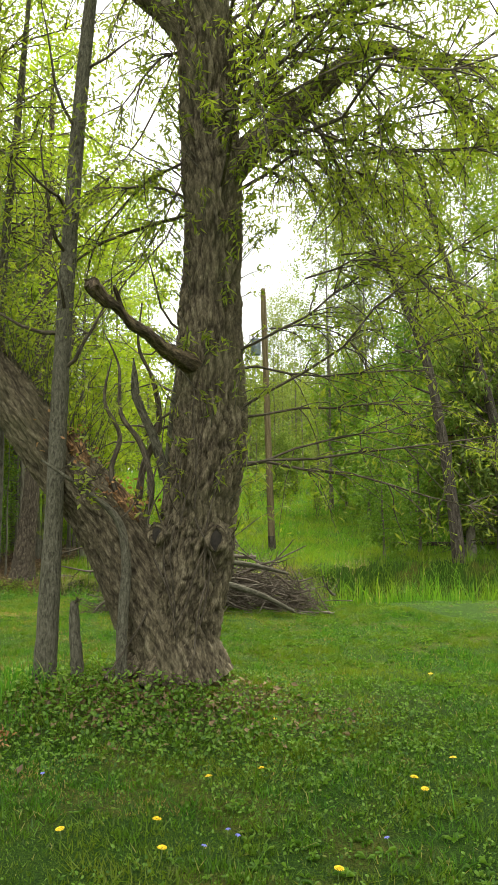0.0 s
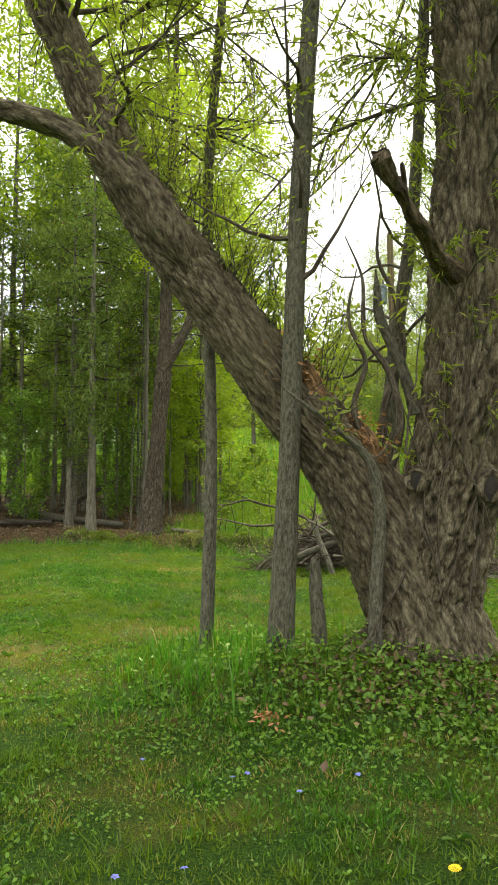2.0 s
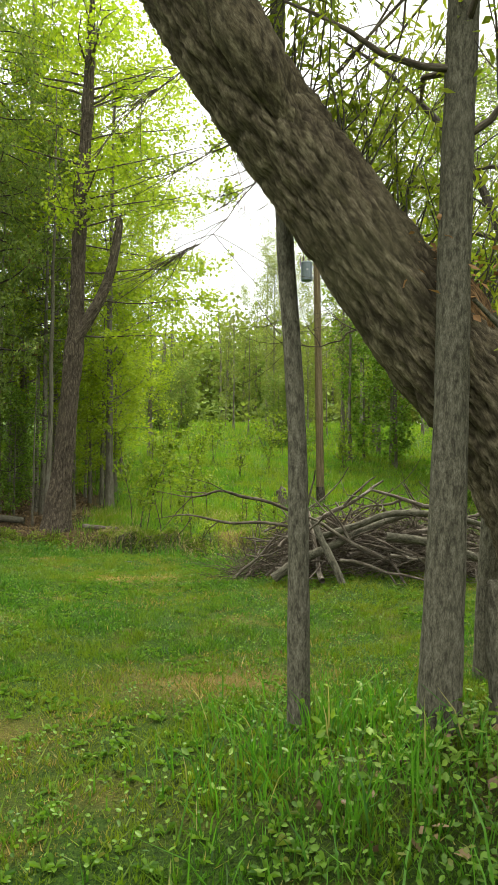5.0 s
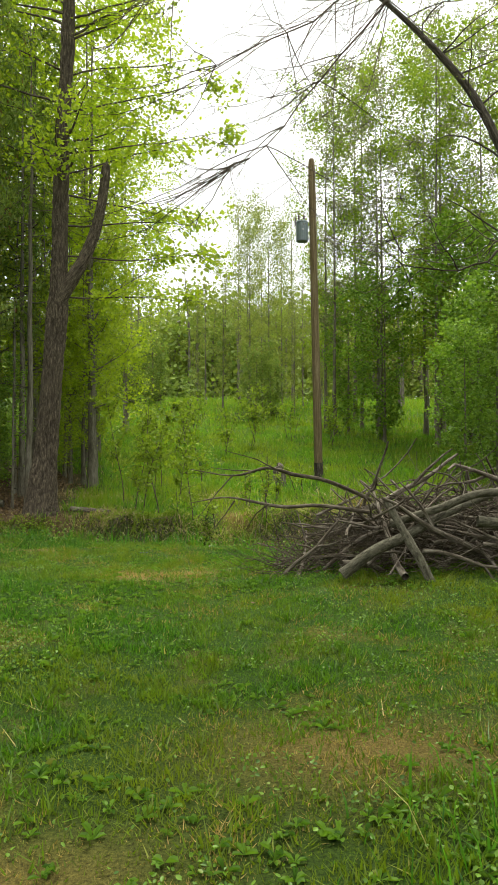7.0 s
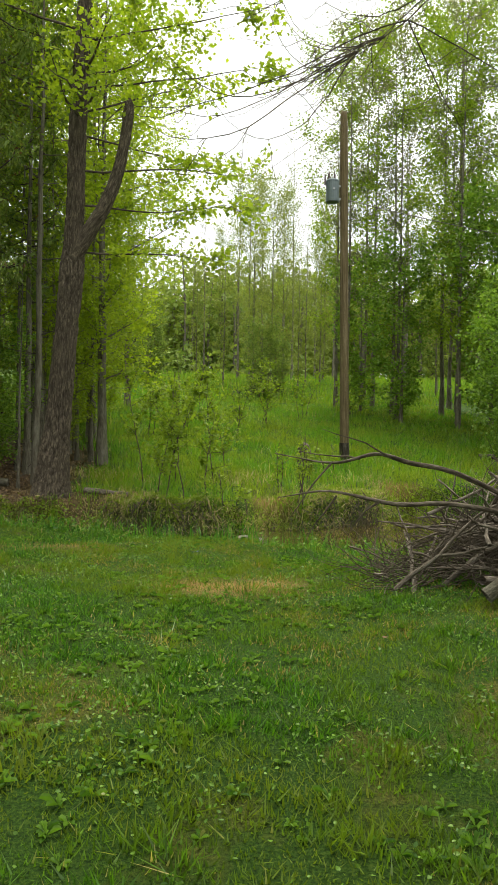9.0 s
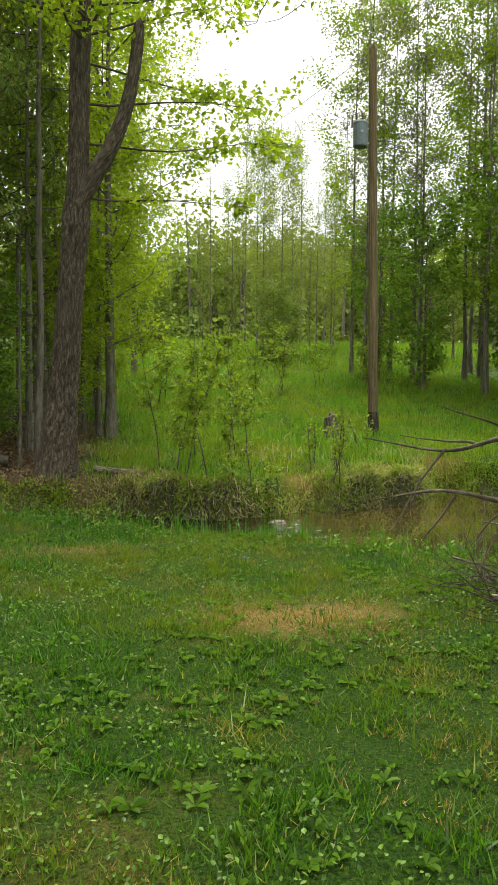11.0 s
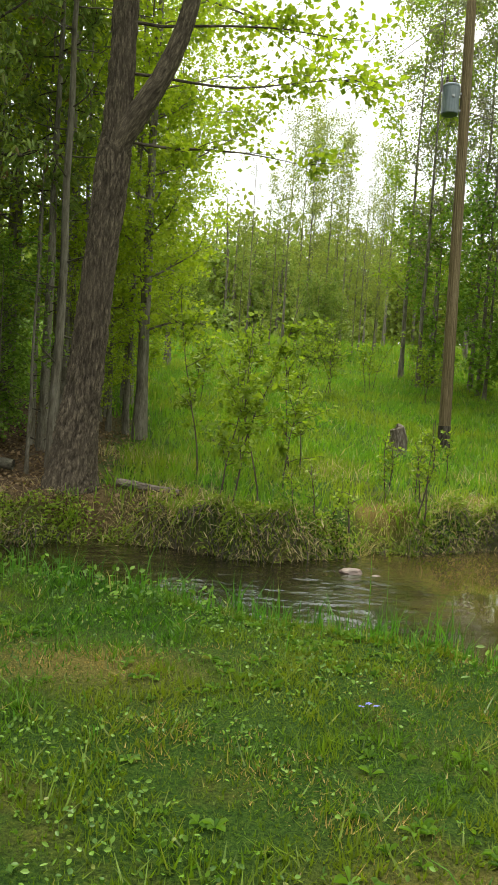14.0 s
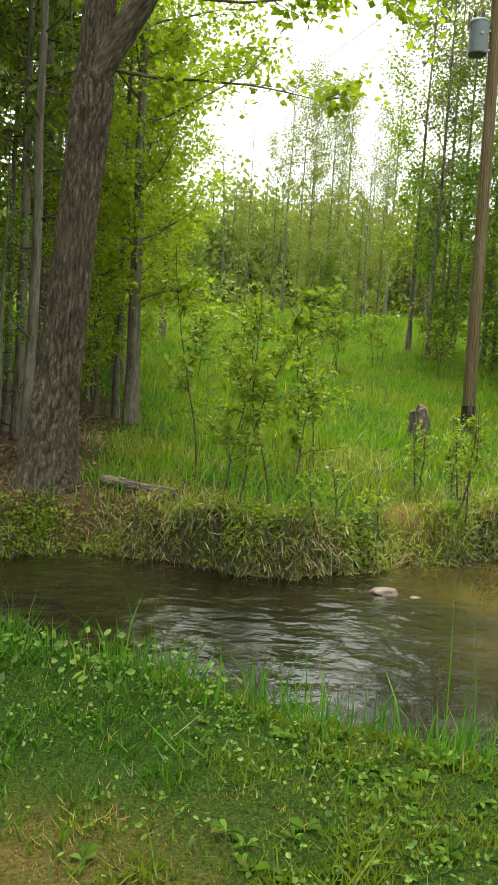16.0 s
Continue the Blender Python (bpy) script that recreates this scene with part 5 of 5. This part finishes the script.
first = dandelion()
spots = [(-0.42, 4.41), (0.43, 3.98), (-0.84, 4.25), (0.95, 5.0), (1.25, 5.3), (0.98, 4.85), (1.5, 5.1), (0.2, 6.2), (0.1, 5.2), (1.9, 6.4), (2.2, 7.0), (1.6, 7.6), (-0.5, 3.7), (-0.2, 5.0), (2.6, 6.0), (-0.35, 14.0 - 9.9)]
for k, (x, y) in enumerate(spots):
    m = pose(x, y, ground_at(x, y), 8 * math.sin(k * 2.1), 8 * math.cos(k * 1.3), k * 47)
    if k:
        copy_thing(first, m)
    else:
        first.matrix_basis = m


M_VIOLET = plain("violet_blue_petal", (0.09, 0.10, 0.34), (0.17, 0.17, 0.48), 90, 0.6)


def violet():
    ob = thing("violet", "tiny blue violet flower in the lawn", "flower", group="violets in the lawn")
    bm = bmesh.new()
    for i in range(5):
        a = 2 * math.pi * i / 5
        c, q = math.cos(a), math.sin(a)
        bm.faces.new([bm.verts.new(v) for v in ((0.001 * c, 0.001 * q, 0.048), (0.009 * c - 0.006 * q, 0.009 * q + 0.006 * c, 0.052), (0.016 * c, 0.016 * q, 0.050), (0.009 * c + 0.006 * q, 0.009 * q - 0.006 * c, 0.052))])
    part("flower_head", bm, M_VIOLET, ob)
    attach("stem", tubes_mesh("stem", [np.array([(0, 0, -0.02, 0.0016), (0.003, 0, 0.03, 0.0014), (0, 0, 0.049, 0.0016)])], 5, M_STEM), ob)
    return ob


VIOLETS = [(-2.19, 5.14), (-1.67, 5.05), (-1.41, 4.82), (-1.16, 5.05), (-1.72, 4.99), (-1.99, 4.08), (-1.76, 4.14), (-1.42, 3.98), (-1.79, 4.0), (-3.78, 13.66), (-3.75, 13.64), (-3.82, 13.63), (-0.17, 4.14), (-0.06, 4.33), (-0.02, 4.27), (0.7, 4.3)]
first = violet()
for k, (x, y) in enumerate(VIOLETS):
    m = pose(x, y, ground_at(x, y), 10 * math.sin(k * 1.7), 10 * math.cos(k * 2.3), k * 71)
    if k:
        copy_thing(first, m)
    else:
        first.matrix_basis = m


# ---------------------------------------------------------------- grass, weeds and litter
def blades(rng, x, y, h, w, lean=0.45, bendy=False):
    n = len(x)
    z = height(x, y)
    az, tilt = rng.uniform(0, 6.283, n), rng.normal(size=n)
    face = rng.uniform(0, 6.283, n)
    clump = 0.55 + 0.9 * patchy(x, y, 9.0, 1.0) * patchy(x, y, 23.0, 2.0) * 2
    hh, ww = h * clump * rng.uniform(0.5, 1.35, n), w * rng.uniform(0.7, 1.3, n)
    base = np.stack([x, y, z - 0.01], 1)
    side = np.stack([np.cos(face), np.sin(face), np.zeros(n)], 1) * ww[:, None] * 0.5
    out = np.stack([np.cos(az), np.sin(az), np.zeros(n)], 1) * (hh * lean * np.abs(tilt))[:, None]
    up = np.zeros((n, 3))
    up[:, 2] = hh
    if not bendy:
        v = np.stack([base - side, base + side, base + up + out], 1)
        return v.reshape(-1, 3), np.arange(3 * n).reshape(-1, 3)
    m = base + up * 0.6 + out * 0.35
    v = np.stack([base - side, base + side, m + side * 0.8, m - side * 0.8, base + up * 0.98 + out], 1).reshape(-1, 3)
    i = np.arange(n)[:, None] * 5
    f = np.concatenate([i + np.array([0, 1, 2]), i + np.array([0, 2, 3]), i + np.array([3, 2, 4])], 0)
    return v, f


def scatter(rng, n, x0, x1, y0, y1, keep):
    x, y = rng.uniform(x0, x1, n), rng.uniform(y0, y1, n)
    k = rng.uniform(size=n) < keep(x, y)
    return x[k], y[k]


def patchy(x, y, s, o=0.0):
    return 0.5 + 0.25 * (np.sin(x * s + 1.3 * np.sin(y * s * 0.7 + o)) + np.sin(y * s * 1.1 + o + 1.7 * np.sin(x * s * 0.6)))


def thatchy(x, y):
    return patchy(x, y, 1.7, 6.0) * patchy(x, y, 5.3, 1.0) > 0.30


def lawn_keep(x, y):
    n, f = banks(x, y)
    trodden = (x < 0.35 * y + 1.0) & (x < 5.2 - 0.5 * np.maximum(y - 6.5, 0)) & (x > -2.6 - 0.42 * np.maximum(y - 2.5, 0))
    return np.where(trodden & (n < 0.15), 1.0, 0.0) * (1 - 0.72 * bare(x, y)) * (1 - 0.45 * thatchy(x, y)) * (0.6 + 0.4 * patchy(x, y, 3.1)) * (0.72 + 0.28 * (patchy(x, y, 17.0, 3.0) > 0.40))


def stuff(name, label, v, f, mat):
    return tagged(new(name, mesh_np(name, v, f, mat)), label, "grass" if "grass" in name else name.replace("_", " "), kind="stuff")


rng = np.random.default_rng(101)
x, y = scatter(rng, 1100000, -8.6, 5.5, 2.4, 16.2, lawn_keep)
stuff("lawn_grass", "short mown green lawn grass", *blades(rng, x, y, 0.040, 0.0095, 0.85), L_LAWN)
x, y = scatter(rng, 12000, -9, 6, 2.5, 16, lambda x, y: lawn_keep(x, y) * (patchy(x, y, 2.1, 2.0) > 0.62) * 0.9)
stuff("grass_tufts", "taller green tufts in the lawn", *blades(rng, x, y, 0.062, 0.007, 0.8, True), L_LUSH)


def weed_keep(x, y):
    n, f = banks(x, y)
    mound = np.exp(-((x + 0.5) / 1.9) ** 2 - ((y - 6.0) / 1.0) ** 2)
    return np.where(n < 0.4, 1, 0) * np.clip(0.05 + 0.55 * (patchy(x, y, 2.3, 1.0) * patchy(x, y, 7.3, 2.0) > 0.30) + mound, 0, 1) * (1 - 0.7 * bare(x, y))


x, y = scatter(rng, 230000, -8, 5, 2.3, 15.8, weed_keep)
n = len(x)
mound = np.exp(-((x + 0.6) / 1.9) ** 2 - ((y - 6.1) / 0.9) ** 2)
c = np.stack([x, y, height(x, y) + 0.012 + rng.uniform(0, 1, n) * (0.022 + 0.08 * mound)], 1)
v, f = round_leaves(rng, c, 0.019 + 0.017 * mound, 0.015 + 0.010 * mound, -0.3)
stuff("weeds", "low broad-leaved weeds and clover in the lawn", v, f, L_WEED)


def rosettes(rng, x, y, reach, width):
    """Flat rosettes of long weed leaves, each blade folded along its midrib."""
    n, k = len(x), 6
    size = np.repeat(reach * rng.uniform(0.55, 1.3, n), k)
    az = (rng.uniform(0, 6.283, (n, 1)) + np.arange(k) * 2 * math.pi / k + rng.normal(size=(n, k)) * 0.6).ravel()
    ln = size * rng.uniform(0.6, 1.1, n * k)
    rise = rng.uniform(0.3, 1.7, n * k)
    d = np.stack([np.cos(az), np.sin(az)], 1)
    s = np.stack([-np.sin(az), np.cos(az)], 1) * (width * size / reach)[:, None]
    root = np.stack([np.repeat(x, k), np.repeat(y, k)], 1)
    z0 = height(root[:, 0], root[:, 1]) + 0.004

    def at(f, side, lift):
        return np.column_stack([root + d * (ln * f)[:, None] + s * side, z0 + ln * rise * (f - 0.75 * f * f) + lift])

    v = np.stack([at(0, 0, 0), at(0.45, 0.42, 0.004), at(0.8, 0.40, 0.004), at(1.0, 0, 0), at(0.8, -0.40, 0.004), at(0.45, -0.42, 0.004)], 1)
    i = np.arange(n * k)[:, None] * 6
    return v.reshape(-1, 3), np.concatenate([i + np.array([0, 1, 2, 3]), i + np.array([0, 3, 4, 5])], 0)


x, y = scatter(rng, 16000, -7.5, 3.5, 2.4, 15.3, lambda x, y: lawn_keep(x, y) * np.clip(0.10 + 1.0 * (patchy(x, y, 1.3, 5.0) * patchy(x, y, 4.1, 0.5) > 0.27), 0, 1))
stuff("rosette_weeds", "flat rosettes of dandelion and plantain in the lawn", *rosettes(rng, x, y, 0.048, 0.017), L_WEED)
# lush weeds at the foot of the willow
x, y = scatter(rng, 14000, -3.0, 1.2, 5.4, 8.0, lambda x, y: np.exp(-((x + 1.25) / 0.75) ** 2 - ((y - 6.62) / 0.38) ** 2))
c = np.stack([x, y, height(x, y) + rng.uniform(0.02, 0.20, len(x)) ** 1.2], 1)
v, f = round_leaves(rng, c, 0.046, 0.026, 0.1)
stuff("undergrowth", "dark leafy undergrowth round the willow's foot", v, f, L_GREEN)
x, y = scatter(rng, 7000, -3.2, -1.0, 5.6, 8.2, lambda x, y: np.exp(-((x + 2.1) / 0.5) ** 2 - ((y - 6.6) / 0.6) ** 2))
stuff("tall_grass", "long grass round the slender trees", *blades(rng, x, y, 0.15, 0.008, 0.6, True), L_LUSH)

x, y = scatter(rng, 260000, -7, 1, 4.5, 14.5, lambda x, y: np.maximum(bare(x, y) * 0.9, 0.8 * thatchy(x, y)))
stuff("thatch_grass", "short dead straw in worn patches of lawn", *blades(rng, x, y, 0.022, 0.007, 0.9), L_THATCH)

# creek edges
def edge_keep(x, y):
    n, f = banks(x, y)
    return np.exp(-((n - 0.22) / 0.33) ** 2)


x, y = scatter(rng, 100000, -8.5, 9, 13.0, 17.2, edge_keep)
stuff("bank_grass", "lush long grass along the near bank", *blades(rng, x, y, 0.17, 0.007, 0.5, True), L_LUSH)
x, y = scatter(rng, 10000, -7.5, 1.0, 13.0, 16.8, lambda x, y: edge_keep(x, y + 0.25) * (patchy(x, y, 1.9, 4) > 0.4))
c = np.stack([x, y, height(x, y) + rng.uniform(0.02, 0.14, len(x))], 1)
v, f = round_leaves(rng, c, 0.045, 0.028, 0.0)
stuff("bank_weeds", "leafy weeds along the near bank", v, f, L_WEED)
x, y = scatter(rng, 420, -4.4, -2.6, 14.6, 15.8, lambda x, y: np.exp(-((banks(x, y)[0] - 0.55) / 0.2) ** 2) * (patchy(x, y, 5, 1) > 0.45))
stuff("rush_grass", "upright rush blades at the water's edge", *blades(rng, x, y, 0.42, 0.014, 0.22, True), L_LUSH)


def meadow_keep(x, y):
    n, f = banks(x, y)
    wood = np.clip((x + 5.9) / 0.6 + 0.25 * np.sin(y * 2), 0, 1)
    return np.clip((-0.25 - f) / 0.9, 0, 1) * wood * (0.5 + 0.5 * patchy(x, y, 1.2, 3.0)) * np.clip(1.25 - (y - 19) / 34, 0.25, 1)


x, y = scatter(rng, 165000, -6.4, 9.0, 18.6, 46, meadow_keep)
stuff("meadow_grass", "tall fresh green meadow grass", *blades(rng, x, y, 0.17, 0.016, 0.75, True), L_MEADOW)
x, y = scatter(rng, 60000, -14, 26, 44, 90, lambda x, y: 0.9 * np.clip(0.4 + 0.6 * patchy(x, y, 0.5, 1.0), 0, 1))
stuff("field_grass", "pale green grass of the far field", *blades(rng, x, y, 0.4, 0.05, 0.4), L_MEADOW)
x, y = scatter(rng, 40000, -20, -5.5, 27, 46, lambda x, y: 0.35 + 0.6 * patchy(x, y, 0.9, 2.0))
stuff("woodland_grass", "thin shaded grass under the trees", *blades(rng, x, y, 0.28, 0.03, 0.6), L_MEADOW)
x, y = scatter(rng, 26000, -6.6, 3.0, 18.3, 23, lambda x, y: np.exp(-((banks(x, y)[1] + 0.38) / 0.22) ** 2) * 0.3 + 0.35 * (patchy(x, y, 2.2, 5) > 0.66) * (banks(x, y)[1] < -0.1))
stuff("dry_grass", "dead straw-coloured grass on the bank", *blades(rng, x, y, 0.14, 0.008, 1.3, True), L_STRAW)


x, y = scatter(rng, 30000, 0.2, 9, 12.8, 24, lambda x, y: np.exp(-((banks(x, y)[0] - 0.1) / 0.5) ** 2) + np.exp(-((banks(x, y)[1] + 0.2) / 0.4) ** 2))
stuff("bank_rushes", "rank green weeds hiding the creek", *blades(rng, x, y, 0.36, 0.013, 0.5, True), L_MEADOW)
x, y = scatter(rng, 230000, -8.0, 2.0, 18.4, 21.8, lambda x, y: np.exp(-((banks(x, y)[1] + 0.34) / 0.24) ** 2) * (0.25 + 0.75 * (patchy(x, y, 2.6, 0.5) * patchy(x, 2 * y, 6.1, 0.5) > 0.27)))
c = np.stack([x, y, height(x, y) + rng.uniform(0.0, 0.10, len(x)) * (0.3 + 1.2 * patchy(x, y, 4.0, 1.0))], 1)
stuff("bank_brambles", "small leafy brambles tumbling down the far bank", *leaves(rng, c, 0.05, 0.034, 0.2), L_SPRING)
x, y = scatter(rng, 60000, -8.0, 2.0, 18.4, 21.5, lambda x, y: np.exp(-((banks(x, y)[1] + 0.40) / 0.25) ** 2) * (0.25 + 0.75 * (patchy(x, y, 3.4, 2.5) > 0.5)))
stuff("matted_grass", "matted dead grass sagging over the bank", *blades(rng, x, y, 0.10, 0.008, 2.2), L_STRAW)
x, y = scatter(rng, 40000, -8.0, 2.0, 18.4, 21.5, lambda x, y: np.exp(-((banks(x, y)[1] + 0.45) / 0.22) ** 2) * (patchy(x, y, 2.9, 4.5) > 0.45))
stuff("bank_tussocks", "green tussocks of grass along the far bank", *blades(rng, x, y, 0.12, 0.009, 0.9, True), L_MEADOW)


# dead and green blades drooping over the cut bank
for name, label, n, mat, at, ln, freq in (("drooping_straw", "dead straw drooping over the cut bank", 60000, L_STRAW, 0.24, 0.17, 3.1),
                                          ("drooping_grass", "green grass blades drooping over the cut bank", 70000, L_MEADOW, 0.32, 0.20, 2.3)):
    x, y = scatter(rng, n, -8.0, 2.0, 18.3, 21.6, lambda x, y: np.exp(-((banks(x, y)[1] + at) / 0.15) ** 2) * (0.30 + 0.70 * (patchy(x, y, freq, at) * patchy(x, y, freq * 3.3, 2.0) > 0.30)))
    c = np.stack([x, y, height(x, y) + rng.uniform(0.0, 0.10, len(x))], 1)
    stuff(name, label, *leaves(rng, c, ln, 0.011, 0.2, np.array((0, -0.55, -0.35))), mat)


# roots and grass hanging on the cut bank
def hanging():
    paths = []
    for i in range(1300):
        x = rng.uniform(-8, 2)
        y = float(np.interp(x, FAR[:, 0], FAR[:, 1])) + 0.10 * math.sin(2.3 * x + 0.7) + 0.06 * math.sin(5.1 * x) + rng.uniform(0.05, 0.45)
        paths.append(wander(rng, (x, y, ground_at(x, y) + 0.01), (rng.normal() * 0.4, -0.8, 0.1), rng.uniform(0.15, 0.55), 0.005, 0.0015, 6, 0.2, -0.3))
    tagged(new("hanging_roots", tubes_mesh("hanging_roots", paths, 3, M_STICK)), "thin roots and stalks hanging over the cut bank", "roots", kind="stuff")


hanging()


def litter_keep(x, y):
    return np.clip(np.clip((-5.3 - x) / 1.0, 0, 1) * np.where(banks(x, y)[1] < -0.1, 1, 0) * np.clip((30 - y) / 8, 0, 1) + 0.8 * np.exp(-((x + 5.2) / 0.9) ** 2 - ((y - 19.5) / 0.5) ** 2) * np.where(banks(x, y)[1] < -0.1, 1, 0), 0, 1)


x, y = scatter(rng, 26000, -14, -3.5, 18.8, 30, litter_keep)
x2, y2 = scatter(rng, 3200, -2.4, 0.8, 5.6, 7.6, lambda x, y: np.exp(-((x + 0.6) / 0.9) ** 2 - ((y - 6.4) / 0.5) ** 2))
x3, y3 = scatter(rng, 26, -7, 3, 3, 15, lambda x, y: 0.5 + 0.0 * x)
x, y = np.concatenate([x, x2, x3]), np.concatenate([y, y2, y3])
v, f = leaves(rng, np.stack([x, y, height(x, y) + 0.015 + 0.02 * rng.uniform(size=len(x))], 1), 0.06, 0.04, 0.0)
stuff("leaf_litter", "brown fallen leaves on the woodland floor", v, f, L_LITTER)

# a rusty dead frond lying in the weeds
rng = np.random.default_rng(131)
q = np.array((-1.64, 5.68, 0)) + rng.normal(size=(60, 3)) * (0.045, 0.06, 0)
q[:, 2] = height(q[:, 0], q[:, 1]) + rng.uniform(0.03, 0.10, len(q))
v, f = leaves(rng, q, 0.038, 0.016, 0.1)
tagged(new("dead_frond", mesh_np("dead_frond", v, f, leaf_material("rusty_frond", (0.20, 0.08, 0.03), (0.40, 0.20, 0.09), translucent=0.3))), "rusty orange dead fern frond among the weeds", "dead frond", kind="stuff")
